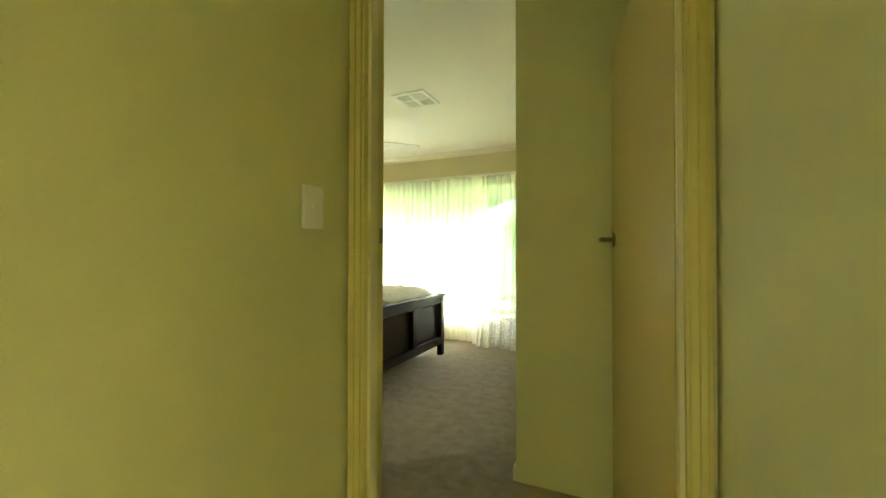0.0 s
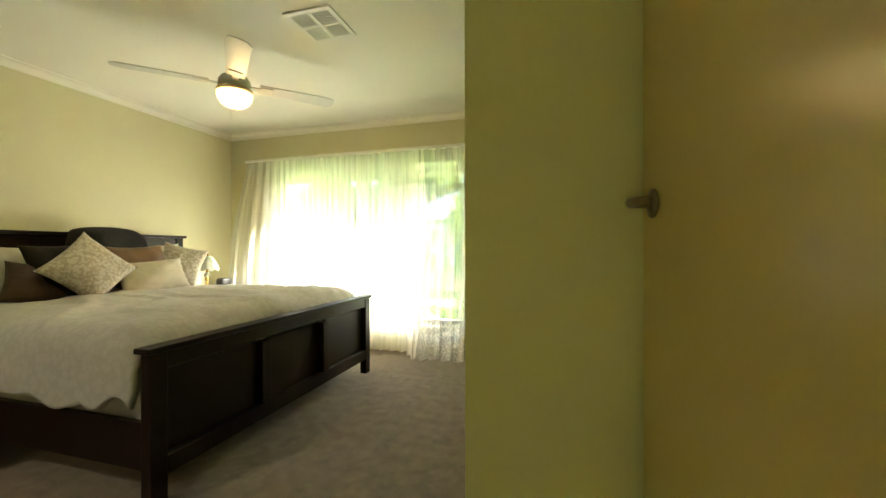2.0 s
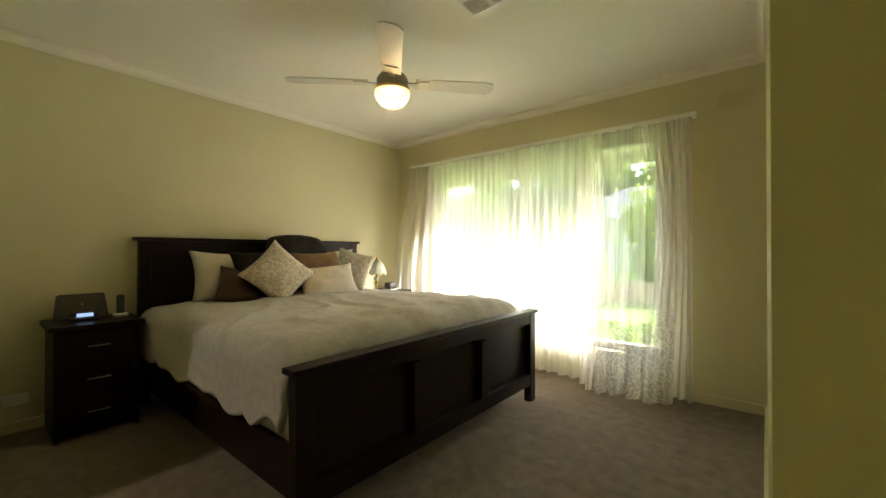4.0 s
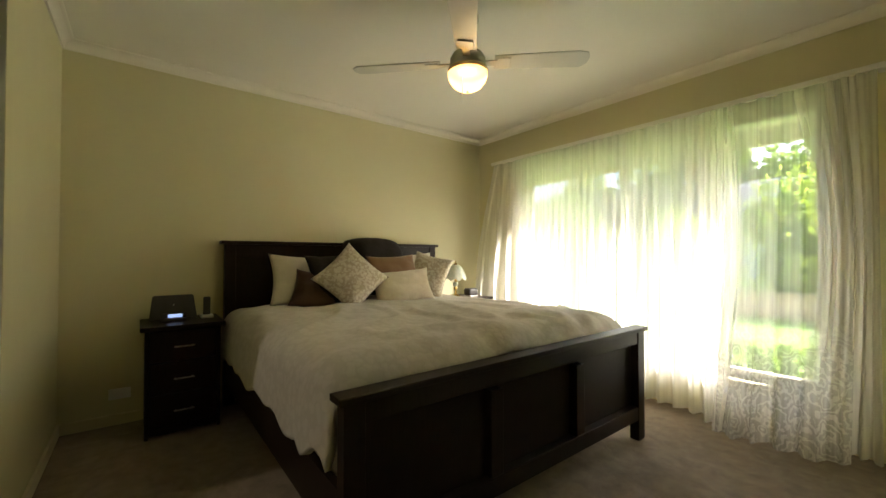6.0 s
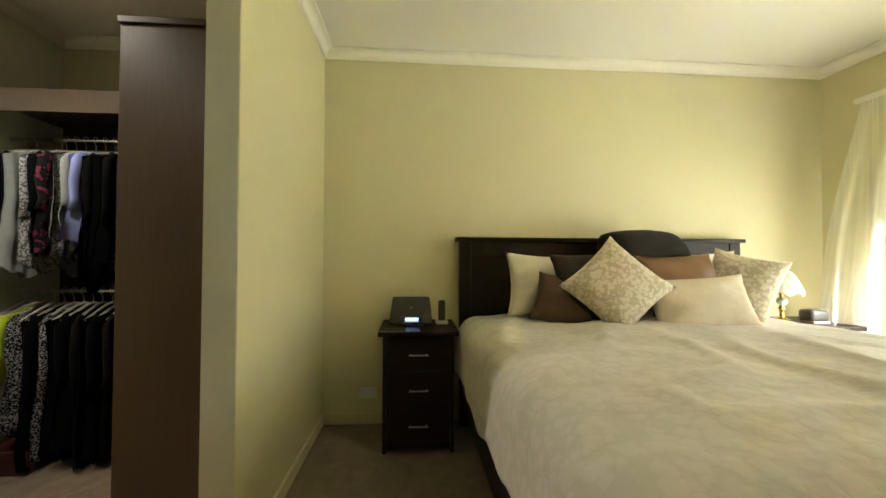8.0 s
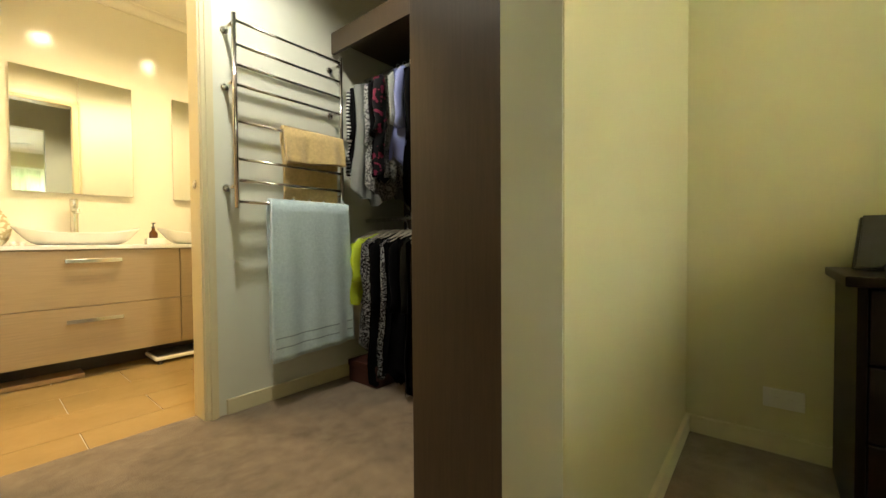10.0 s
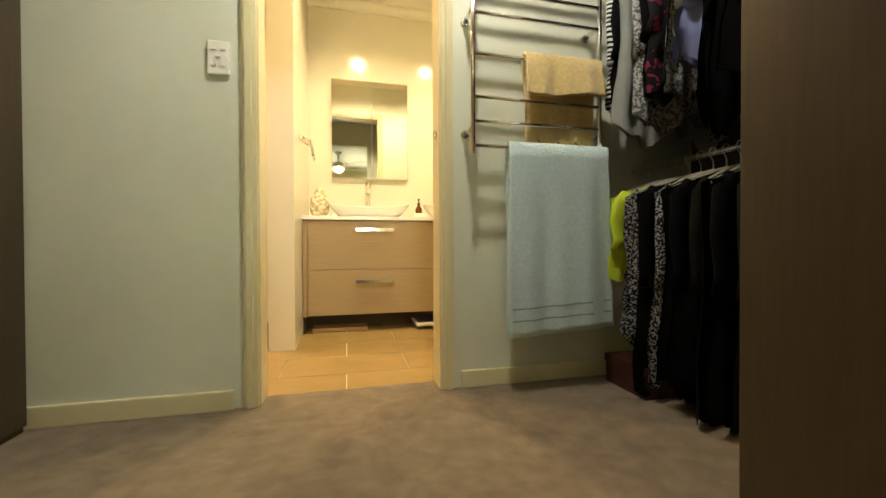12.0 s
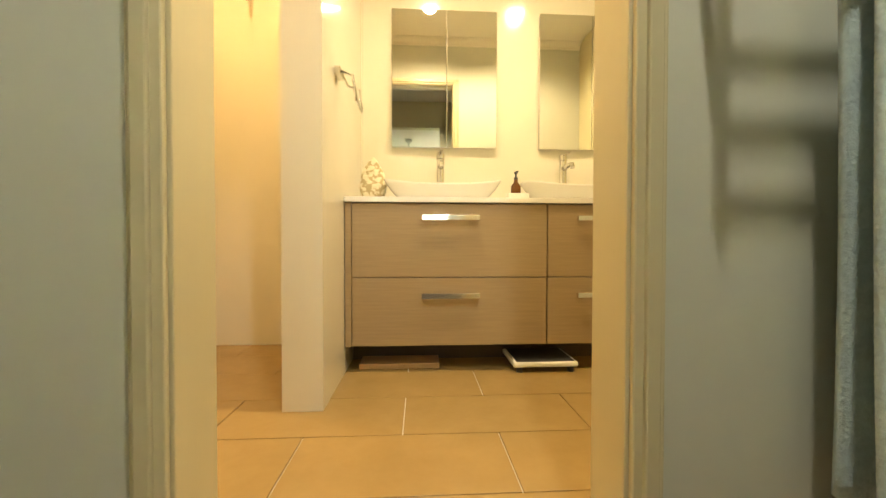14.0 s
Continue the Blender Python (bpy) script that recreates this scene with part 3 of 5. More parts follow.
# ---- nightstands and what stands on them ----
SATIN = mat("brushed_nickel", (0.62, 0.60, 0.56), 0.32, metal=1.0, spots=(0.55, 0.53, 0.49), scale=30)


def nightstand(y0, label):
    x0, x1, y1 = -3.478, -3.075, y0 + 0.40
    t = thing("nightstand", (-3.28, y0 + 0.2, 0), label, "nightstand", "nightstands beside the bed")
    part("top", boxes((x0, x1 + 0.03, y0 - 0.025, y1 + 0.025, 0.655, 0.682), bevel=0.004), DARKWOOD, t)
    part("body", boxes((x0, x1, y0, y0 + 0.02, 0.0, 0.655), (x0, x1, y1 - 0.02, y1, 0.0, 0.655), (x0, x0 + 0.012, y0 + 0.02, y1 - 0.02, 0.05, 0.655), (x0 + 0.012, x1 - 0.01, y0 + 0.02, y1 - 0.02, 0.02, 0.06), bevel=0.002), DARKWOOD, t)
    for k in range(3):
        z = 0.065 + k * 0.197
        d = part("drawer", boxes((x0 + 0.05, x1 - 0.003, y0 + 0.023, y1 - 0.023, z, z + 0.190), bevel=0.003), DARKWOOD, t)
        bm = boxes((x1 + 0.014, x1 + 0.022, y0 + 0.145, y0 + 0.255, z + 0.085, z + 0.093), bevel=0.002)
        box(bm, x1 - 0.004, x1 + 0.016, y0 + 0.152, y0 + 0.160, z + 0.086, z + 0.092)
        box(bm, x1 - 0.004, x1 + 0.016, y0 + 0.240, y0 + 0.248, z + 0.086, z + 0.092)
        part("handle", bm, SATIN, d, "slim brushed metal handle")
    return t


nightstand(2.045, "black-brown wooden nightstand with three drawers by the wall")
nightstand(4.535, "black-brown wooden nightstand holding a brass lamp")
PLASTIC = mat("dark_grey_plastic", (0.035, 0.033, 0.031), 0.45, spots=(0.05, 0.047, 0.044), scale=14)
BRASS = mat("polished_brass", (0.62, 0.42, 0.14), 0.22, metal=1.0, spots=(0.52, 0.35, 0.11), scale=12)
SCREEN = glow("blue_white_display", (0.35, 0.5, 0.9), 0.14)
OPAL = mat("frosted_painted_glass", (0.62, 0.64, 0.55), 0.35, spots=(0.45, 0.52, 0.42), scale=18, amount=0.2)
NZ = 0.682
dock = thing("speaker_dock", (-3.30, 2.20, NZ), "dark grey speaker dock with a lit display", "speaker dock")
bm = bmesh.new()
mm = Matrix.Translation((-3.33, 2.20, NZ)) @ Matrix.Rotation(radians(-14), 4, "Y")
prof = [(-0.135, 0.0), (0.135, 0.0), (0.115, 0.165), (-0.115, 0.165)]
fr = [bm.verts.new(mm @ Vector((0.018, y, z))) for y, z in prof]
bk = [bm.verts.new(mm @ Vector((-0.018, y, z))) for y, z in prof]
bm.faces.new(fr), bm.faces.new(bk)
for k in range(4):
    bm.faces.new((fr[k], fr[(k + 1) % 4], bk[(k + 1) % 4], bk[k]))
bmesh.ops.bevel(bm, geom=bm.edges[:], offset=0.006, segments=2, affect="EDGES")
part("grille", bm, PLASTIC, dock)
part("cradle", boxes((-3.30, -3.22, 2.125, 2.275, NZ, NZ + 0.022), (-3.285, -3.255, 2.14, 2.265, NZ + 0.02, NZ + 0.052), bevel=0.005), PLASTIC, dock)
part("display", boxes((-3.254, -3.2525, 2.165, 2.245, NZ + 0.024, NZ + 0.046)), SCREEN, dock, "small glowing display")
part("badge", lathe([(0.004, 0), (0.004, 0.003)], (-3.311, 2.20, NZ + 0.10), 12, axis="x"), SATIN, dock)
ph = thing("cordless_phone", (-3.30, 2.39, NZ), "dark cordless phone upright in a pale base", "phone")
part("base", boxes((-3.34, -3.26, 2.352, 2.428, NZ, NZ + 0.022), bevel=0.007), WHITE, ph)
part("handset", boxes((-3.312, -3.288, 2.368, 2.412, NZ + 0.016, NZ + 0.145), bevel=0.009), PLASTIC, ph)
tl = thing("table_lamp", (-3.27, 4.63, NZ), "brass table lamp with a frosted flower shade", "lamp")
part("base", lathe([(0.055, 0), (0.055, 0.008), (0.03, 0.02), (0.014, 0.03), (0.012, 0.07), (0.022, 0.085), (0.012, 0.10), (0.011, 0.20), (0.016, 0.21)], (-3.27, 4.63, NZ)), BRASS, tl, smooth=True)
part("glass_knob", lathe([(0.004, 0.10), (0.026, 0.118), (0.030, 0.132), (0.022, 0.15), (0.004, 0.16)], (-3.27, 4.63, NZ)), OPAL, tl, smooth=True)


def petal(u, v):
    a = u * 2 * math.pi
    r = 0.018 + 0.095 * v ** 0.7
    z = NZ + 0.335 - 0.15 * v ** 1.7 + 0.012 * math.cos(8 * a) * v ** 3
    return Vector((-3.27 + r * math.cos(a), 4.63 + r * math.sin(a), z))


part("shade", sheet(petal, 64, 10), OPAL, tl, "frosted scalloped glass shade", smooth=True)
part("finial", lathe([(0.018, 0.33), (0.02, 0.34), (0.008, 0.35), (0.011, 0.36), (0.002, 0.375)], (-3.27, 4.63, NZ)), BRASS, tl, smooth=True)
ck = thing("clock_radio", (-3.22, 4.80, NZ), "small black rounded clock radio", "clock radio")
part("body", boxes((-3.27, -3.17, 4.735, 4.865, NZ + 0.008, NZ + 0.085), bevel=0.02), PLASTIC, ck, smooth=True)
part("foot", boxes((-3.255, -3.165, 4.745, 4.855, NZ, NZ + 0.012), bevel=0.003), SATIN, ck)

# ---- ceiling fan and vents ----
FC = (-1.767, 3.47)
FANW = mat("white_enamel", (0.58, 0.57, 0.51), 0.5, spots=(0.54, 0.53, 0.47), scale=6)
BOWL = glow("lit_opal_glass", (1.0, 0.66, 0.28), 0.42)
bn, bl_ = BOWL.node_tree.nodes, BOWL.node_tree.links
bt, bx_ = bn.new("ShaderNodeBsdfTransparent"), bn.new("ShaderNodeMixShader")
bt.inputs[0].default_value = (1.0, 0.84, 0.58, 1)
bx_.inputs[0].default_value = 0.45
bl_.new(bt.outputs[0], bx_.inputs[1])
bl_.new(bn["Principled BSDF"].outputs[0], bx_.inputs[2])
bl_.new(bx_.outputs[0], bn["Material Output"].inputs[0])
fan = thing("ceiling_fan", (*FC, H), "white ceiling fan with a lit opal glass bowl", "ceiling fan")
part("canopy", lathe([(0.065, H - 0.001), (0.065, H - 0.03), (0.04, H - 0.06), (0.014, H - 0.065)], (*FC, 0)), FANW, fan, smooth=True)
part("downrod", lathe([(0.013, H - 0.06), (0.013, 2.25)], (*FC, 0), 16), FANW, fan, smooth=True)
part("motor", lathe([(0.02, 2.265), (0.085, 2.25), (0.10, 2.225), (0.10, 2.185), (0.085, 2.17), (0.02, 2.168)], (*FC, 0), 40), FANW, fan, smooth=True)
part("light_rim", lathe([(0.09, 2.175), (0.110, 2.168), (0.115, 2.156), (0.111, 2.146)], (*FC, 0), 40), mat("satin_pale_gold", (0.72, 0.58, 0.34), 0.5, metal=0.6, spots=(0.66, 0.52, 0.30), scale=14), fan, "brass rim", smooth=True)
part("light_bowl", lathe([(0.110, 2.148), (0.112, 2.134), (0.103, 2.100), (0.078, 2.068), (0.045, 2.050), (0.012, 2.044)], (*FC, 0), 40), BOWL, fan, "glowing opal glass bowl", smooth=True)
part("finial", lathe([(0.004, 2.048), (0.006, 2.040), (0.002, 2.034)], (*FC, 0), 12), BRASS, fan, smooth=True)
for ang in (48, 224, 316):
    m = Matrix.Translation((*FC, 2.205)) @ Matrix.Rotation(radians(ang), 4, "Z")
    bm = bmesh.new()
    outline = [(0.15, -0.055), (0.60, -0.07), (0.655, -0.055), (0.67, -0.02), (0.665, 0.035), (0.63, 0.068), (0.15, 0.055)]
    mt = m @ Matrix.Rotation(radians(-9), 4, "X")
    lo = [bm.verts.new(mt @ Vector((x, y, -0.003))) for x, y in outline]
    hi = [bm.verts.new(mt @ Vector((x, y, 0.003))) for x, y in outline]
    bm.faces.new(lo), bm.faces.new(hi)
    for k in range(len(lo)):
        bm.faces.new((lo[k], lo[(k + 1) % len(lo)], hi[(k + 1) % len(lo)], hi[k]))
    bl = part("blade", bm, FANW, fan)
    bm = bmesh.new()
    for x0, x1, w in ((0.085, 0.17, 0.022), (0.165, 0.24, 0.04)):
        vs = box(bm, x0, x1, -w, w, -0.010, -0.003, 0.002)
    bmesh.ops.transform(bm, matrix=mt, verts=bm.verts)
    part("blade_arm", bm, FANW, bl)
cord = part("pull_cord", tube([(FC[0] + 0.05, FC[1] - 0.08, 2.17), (FC[0] + 0.052, FC[1] - 0.085, 2.05), (FC[0] + 0.052, FC[1] - 0.085, 1.94)], 0.0015, 6), WHITE, fan)

VX0, VX1, VY0, VY1 = -1.210, -0.900, 3.252, 3.578
DUCTSHADE = mat("duct_shade", (0.035, 0.032, 0.028), 0.9, spots=(0.05, 0.045, 0.04), scale=8)
vent = thing("ceiling_vent", ((VX0 + VX1) / 2, (VY0 + VY1) / 2, H), "square white ceiling vent with four louvred quarters", "vent")
# flat plate whose dark colour stands for the shade behind the slats
part("backing", boxes((VX0 + 0.02, VX1 - 0.02, VY0 + 0.02, VY1 - 0.02, H - 0.003, H - 0.001)), DUCTSHADE, vent)
cx, cy = (VX0 + VX1) / 2, (VY0 + VY1) / 2
part("frame", boxes((VX0, VX1, VY0, VY0 + 0.028, H - 0.012, H), (VX0, VX1, VY1 - 0.028, VY1, H - 0.012, H), (VX0, VX0 + 0.028, VY0 + 0.028, VY1 - 0.028, H - 0.012, H), (VX1 - 0.028, VX1, VY0 + 0.028, VY1 - 0.028, H - 0.012, H), (cx - 0.010, cx + 0.010, VY0 + 0.028, VY1 - 0.028, H - 0.012, H), (VX0 + 0.028, cx - 0.01, cy - 0.01, cy + 0.01, H - 0.012, H), (cx + 0.01, VX1 - 0.028, cy - 0.01, cy + 0.01, H - 0.012, H), bevel=0.002), WHITE, vent)
for qx0, qx1, qy0, qy1, d in ((VX0 + 0.028, cx - 0.01, VY0 + 0.028, cy - 0.01, 0), (cx + 0.01, VX1 - 0.028, VY0 + 0.028, cy - 0.01, 1), (VX0 + 0.028, cx - 0.01, cy + 0.01, VY1 - 0.028, 1), (cx + 0.01, VX1 - 0.028, cy + 0.01, VY1 - 0.028, 0)):
    for k in range(7):
        f = (k + 0.5) / 7
        bm = bmesh.new()
        if d:
            yy = qy0 + (qy1 - qy0) * f
            box(bm, qx0, qx1, yy - 0.006, yy + 0.001, H - 0.011, H - 0.005)
        else:
            xx = qx0 + (qx1 - qx0) * f
            box(bm, xx - 0.006, xx + 0.001, qy0, qy1, H - 0.011, H - 0.005)
        part("slat", bm, WHITE, vent)

# ---- bedroom door and hall ----
door = thing("door_1", (0.70, DOORY1, 0), "cream painted flush door standing open against the wall", "door", kind="structure")
dmx = Matrix.Translation((0.724, DOORY1 + 0.037, 0)) @ Matrix.Rotation(radians(101.5), 4, "Z")
LEVER = mat("aged_bronze", (0.30, 0.24, 0.16), 0.35, metal=1.0, spots=(0.22, 0.18, 0.12), scale=20)
LEAF = 0.80
KNOB = 1.185


def leafpart(name, bm, material, parent, label="", smooth=False):
    bmesh.ops.transform(bm, matrix=dmx, verts=bm.verts)
    return part(name, bm, material, parent, label, smooth)


leaf = leafpart("door_leaf", boxes((0.0, LEAF, 0.0, 0.036, 0.012, 2.03), bevel=0.002), DOORPAINT, door)
bm = lathe([(0.018, 0.036), (0.026, 0.040), (0.026, 0.044), (0.012, 0.046)], (LEAF - 0.062, 0, KNOB), 24, axis="y")
for v in bm.verts:
    v.co.z = KNOB + (v.co.z - KNOB) * 1.25
leafpart("rose_plate", bm, LEVER, leaf, smooth=True)
bm = tube([(LEAF - 0.062, 0.042, KNOB), (LEAF - 0.062, 0.085, KNOB)], 0.010, 12)
tube([(LEAF - 0.062, 0.085, KNOB), (LEAF - 0.074, 0.092, KNOB), (LEAF - 0.107, 0.093, KNOB - 0.001), (LEAF - 0.157, 0.090, KNOB - 0.003)], [0.011, 0.011, 0.010, 0.008], 12, bm)
leafpart("lever", bm, LEVER, leaf, "brushed metal lever handle", smooth=True)
for hz in (0.25, 1.0, 1.8):
    leafpart("hinge", lathe([(0.007, hz - 0.05), (0.007, hz + 0.05)], (-0.002, -0.006, 0), 12), SATIN, leaf, smooth=True)
sp = tagged(put(boxes((DX0 + 0.018, DX0 + 0.0195, DOORY1 - 0.022, DOORY1 - 0.002, KNOB - 0.03, KNOB + 0.02), bevel=0.0005), "strike_plate", LEVER), "small brass coloured strike plate on the jamb", "strike plate")
SWY = 1.258


def switch_plate(name, place, width, height, along, front, rockers, label):
    """A bevelled plate: along and front are unit axes in plan."""
    t = thing(name, place, label, "switch")
    px, py, pz = place
    m = Matrix(((along[0], front[0], 0, px), (along[1], front[1], 0, py), (0, 0, 1, pz), (0, 0, 0, 1)))
    bm = boxes((-width / 2, width / 2, 0, 0.011, -height / 2, height / 2), bevel=0.004)
    bmesh.ops.transform(bm, matrix=m, verts=bm.verts)
    part("plate", bm, WHITE, t)
    for rx, rz in rockers:
        bm = boxes((rx - 0.008, rx + 0.008, 0.010, 0.0145, rz - 0.005, rz + 0.005), bevel=0.0015)
        bmesh.ops.transform(bm, matrix=m, verts=bm.verts)
        part("rocker", bm, WHITE, t)
    return t


switch_plate("light_switch", (HALLW, SWY, 1.247), 0.074, 0.118, (0, 1), (1, 0), [(0.0, 0.0)], "white plastic light switch on the hall wall")
SITE = ROBE
switch_plate("light_switch", (-1.497, RY1, 1.228), 0.072, 0.118, (1, 0), (0, 1), [(-0.015, 0.03), (0.015, 0.03), (0.0, 0.005), (-0.015, -0.025), (0.015, -0.025)], "white plate with five switches beside the ensuite doorway")
SITE = Vector()
switch_plate("power_socket", (WEST, 1.92, 0.20), 0.115, 0.07, (0, 1), (1, 0), [(-0.02, 0), (0.02, 0)], "white power socket low on the bedroom wall")

# ---- robe ----
def pattern(name, kind, a, b, scale, rough=0.85, bare=0.49):
    """A printed cloth: stripe, check or spot, in two colours."""
    m = bpy.data.materials.new(name)
    m.use_nodes = True
    n, l = m.node_tree.nodes, m.node_tree.links
    p = n["Principled BSDF"]
    p.inputs["Roughness"].default_value = rough
    co, r = n.new("ShaderNodeTexCoord"), n.new("ShaderNodeValToRGB")
    if kind == "spot":
        t = n.new("ShaderNodeTexNoise")
        t.inputs["Scale"].default_value, t.inputs["Detail"].default_value = scale, 1.5
        l.new(co.outputs["Object"], t.inputs["Vector"])
        out, lo, hi = t.outputs[0], bare - 0.02, bare + 0.02
    else:
        t = n.new("ShaderNodeTexWave")
        t.bands_direction = "Z" if kind == "stripe" else "Y"
        t.inputs["Scale"].default_value, t.inputs["Distortion"].default_value = scale, 0.6
        l.new(co.outputs["Object"], t.inputs["Vector"])
        out, lo, hi = t.outputs[0], 0.45, 0.55
    r.color_ramp.elements[0].position, r.color_ramp.elements[1].position = lo, hi
    r.color_ramp.elements[0].color, r.color_ramp.elements[1].color = (*a, 1), (*b, 1)
    l.new(out, r.inputs[0])
    l.new(r.outputs[0], p.inputs["Base Color"])
    return m


INK, CHALK = (0.012, 0.012, 0.013), (0.62, 0.61, 0.58)
STRIPE = pattern("black_white_striped_knit", "stripe", INK, CHALK, 16)
LEOPARD = pattern("black_white_animal_print", "spot", INK, (0.30, 0.295, 0.29), 125, bare=0.525)
PLAID = pattern("dark_grey_check", "stripe", (0.006, 0.006, 0.007), (0.025, 0.025, 0.025), 9)
FLECK = pattern("white_grey_fleck", "spot", (0.09, 0.09, 0.09), (0.34, 0.34, 0.325), 90)
WINDOWPANE = pattern("white_cloth_with_black_bars", "stripe", CHALK, (0.58, 0.57, 0.54), 5)
PINKPRINT = pattern("black_cloth_with_pink_print", "spot", INK, (0.20, 0.03, 0.06), 34, bare=0.60)
for m_ in (STRIPE, LEOPARD, PLAID, FLECK, WINDOWPANE, PINKPRINT, BLACK):
    m_.node_tree.nodes["Principled BSDF"].inputs["Specular IOR Level"].default_value = 0.08
GREYKNIT = mat("pale_grey_knit", (0.30, 0.31, 0.29), 0.9, spots=(0.25, 0.26, 0.24), scale=20, bump=0.002, bump_scale=150)
PERI = mat("periwinkle_cotton", (0.26, 0.29, 0.58), 0.85, spots=(0.22, 0.25, 0.50), scale=12)
LIME = mat("lime_jersey", (0.55, 0.68, 0.03), 0.8, spots=(0.48, 0.60, 0.025), scale=12)
KHAKI = mat("dark_olive_cloth", (0.007, 0.007, 0.0055), 0.95, spots=(0.012, 0.012, 0.009), scale=9)
KHAKI.node_tree.nodes["Principled BSDF"].inputs["Specular IOR Level"].default_value = 0.08
HANGER = mat("pale_hanger_plastic", (0.40, 0.36, 0.28), 0.45, spots=(0.33, 0.29, 0.22), scale=15)


def garment(y, rod_z, length, half, material, label, seed, sleeves=True, xc=-3.20, thick=0.045):
    """A top, dress or coat on a hanger, seen edge on along the rod."""
    rnd = random.Random(seed)
    ph, lean = rnd.uniform(0, 6), rnd.uniform(-0.02, 0.02)
    hang = new("coat_hanger")
    hang.location = Vector((xc, y, rod_z)) + SITE
    ORIGIN[hang.name] = Vector((xc, y, rod_z)) + SITE
    tagged(hang, "pale plastic coat hanger on the robe rod", "coat hanger", "hangers in the robe")
    arms = [(xc - half * 0.86, y, rod_z - 0.135), (xc - 0.05, y, rod_z - 0.075), (xc, y, rod_z - 0.062), (xc + 0.05, y, rod_z - 0.075), (xc + half * 0.86, y, rod_z - 0.135)]
    part("arm", tube(arms, 0.007, 8), HANGER, hang)
    hook = [(xc, y, rod_z - 0.062), (xc, y, rod_z - 0.03)] + [(xc + 0.019 * math.sin(a), y, rod_z + 0.001 - 0.019 * math.cos(a)) for a in (0.5 + 4.0 * k / 7 for k in range(8))]
    part("hook", tube(hook, 0.002, 6), SATIN, hang, "bent wire hook")

    def at(u, v, s):
        a = 2 * u - 1
        z0 = -0.068 - 0.07 * min(1, abs(a)) ** 1.3
        w = half * (1.0 - 0.10 * math.sin(math.pi * min(1, v * 1.3)) + 0.06 * v)
        hem = length * (1 + 0.05 * math.sin(5 * a + ph) + 0.03 * math.sin(11 * a + 2 * ph))
        z = rod_z + z0 - v * (hem + z0)
        fold = math.sin(a * 7 + ph + 3 * v) * 0.015 * v + math.sin(a * 17 + 2 * ph + v) * 0.008 + noise.noise(Vector((a * 2, v * 5, seed))) * 0.02 * v
        t = thick * (0.35 + 0.65 * math.sin(math.pi * min(1, 0.12 + v * 0.8))) * (1 - abs(a) ** 4)
        return Vector((xc + a * w, y + lean * v + fold + s * (0.004 + t / 2), z))

    bm = bmesh.new()
    for s in (1, -1):
        sheet(lambda u, v: at(u, v, s), 26, 16, bm)
    bmesh.ops.remove_doubles(bm, verts=bm.verts, dist=0.0005)
    ob = tagged(put(bm, "garment", material, smooth=True), label, "clothes", "clothes in the robe")
    if sleeves:
        for side in (1, -1):
            sx = xc + side * half * 0.93
            sl = min(0.34, length * 0.45)
            sbm = tube([(sx - side * 0.05, y, rod_z - 0.120), (sx - side * 0.015, y + 0.006, rod_z - 0.165), (sx - side * 0.004, y + 0.014, rod_z - 0.14 - sl * 0.45), (sx - side * 0.012, y + 0.008, rod_z - 0.14 - sl * 0.8), (sx - side * 0.006, y + 0.016, rod_z - 0.14 - sl)], [0.024, 0.036, 0.034, 0.028, 0.036], 12)
            for v in sbm.verts:
                v.co.y = y + 0.012 + (v.co.y - y - 0.012) * 0.5 + 0.006 * math.sin(40 * v.co.z + ph)
            part("sleeve", sbm, material, ob, smooth=True)
    return ob


SITE = ROBE
RODX = -3.19
UP, LOW = 1.74, 0.90
spread_up = [(STRIPE, "black and white striped knit top", 0.62), (BLACK, "black cotton top on a hanger", 0.6), (GREYKNIT, "pale grey long knit cardigan", 0.72), (FLECK, "grey flecked knit top", 0.70), (BLACK, "black blouse on a hanger", 0.62), (PINKPRINT, "black top with a pink print", 0.60), (FLECK, "white and grey flecked blouse", 0.63), (GREYKNIT, "pale grey jersey top", 0.55), (PERI, "periwinkle blue cotton shirt", 0.60), (BLACK, "black jacket on a hanger", 0.75), (BLACK, "black coat on a hanger", 0.8), (BLACK, "black jacket on a hanger", 0.72), (PLAID, "dark grey checked coat", 0.78), (BLACK, "black dress on a hanger", 0.80), (BLACK, "black coat on a hanger", 0.80), (BLACK, "black jacket on a hanger", 0.7), (KHAKI, "dark olive coat on a hanger", 0.78), (BLACK, "black dress on a hanger", 0.80)]
for k, (m_, lab, ln) in enumerate(spread_up):
    garment(0.18 + k * 0.051, UP, ln, 0.205 + 0.012 * (k % 3), m_, lab, 20 + k, k % 4 != 2, RODX)
spread_low = [(WINDOWPANE, "white top with thin black bars", 0.58), (LIME, "lime green jersey top", 0.42), (LEOPARD, "black and white animal print dress", 0.68), (LEOPARD, "black and white animal print blouse", 0.60), (BLACK, "black dress on a hanger", 0.74), (LEOPARD, "black and white animal print skirt", 0.70), (BLACK, "black trousers on a hanger", 0.76), (BLACK, "black dress on a hanger", 0.72), (KHAKI, "dark olive jacket on a hanger", 0.66), (BLACK, "black coat on a hanger", 0.78), (BLACK, "black skirt on a hanger", 0.74), (KHAKI, "dark olive trousers on a hanger", 0.72), (BLACK, "black trousers on a hanger", 0.76), (BLACK, "black dress on a hanger", 0.74), (BLACK, "black coat on a hanger", 0.76), (KHAKI, "dark olive trousers on a hanger", 0.70), (BLACK, "black skirt on a hanger", 0.7), (BLACK, "black dress on a hanger", 0.76)]
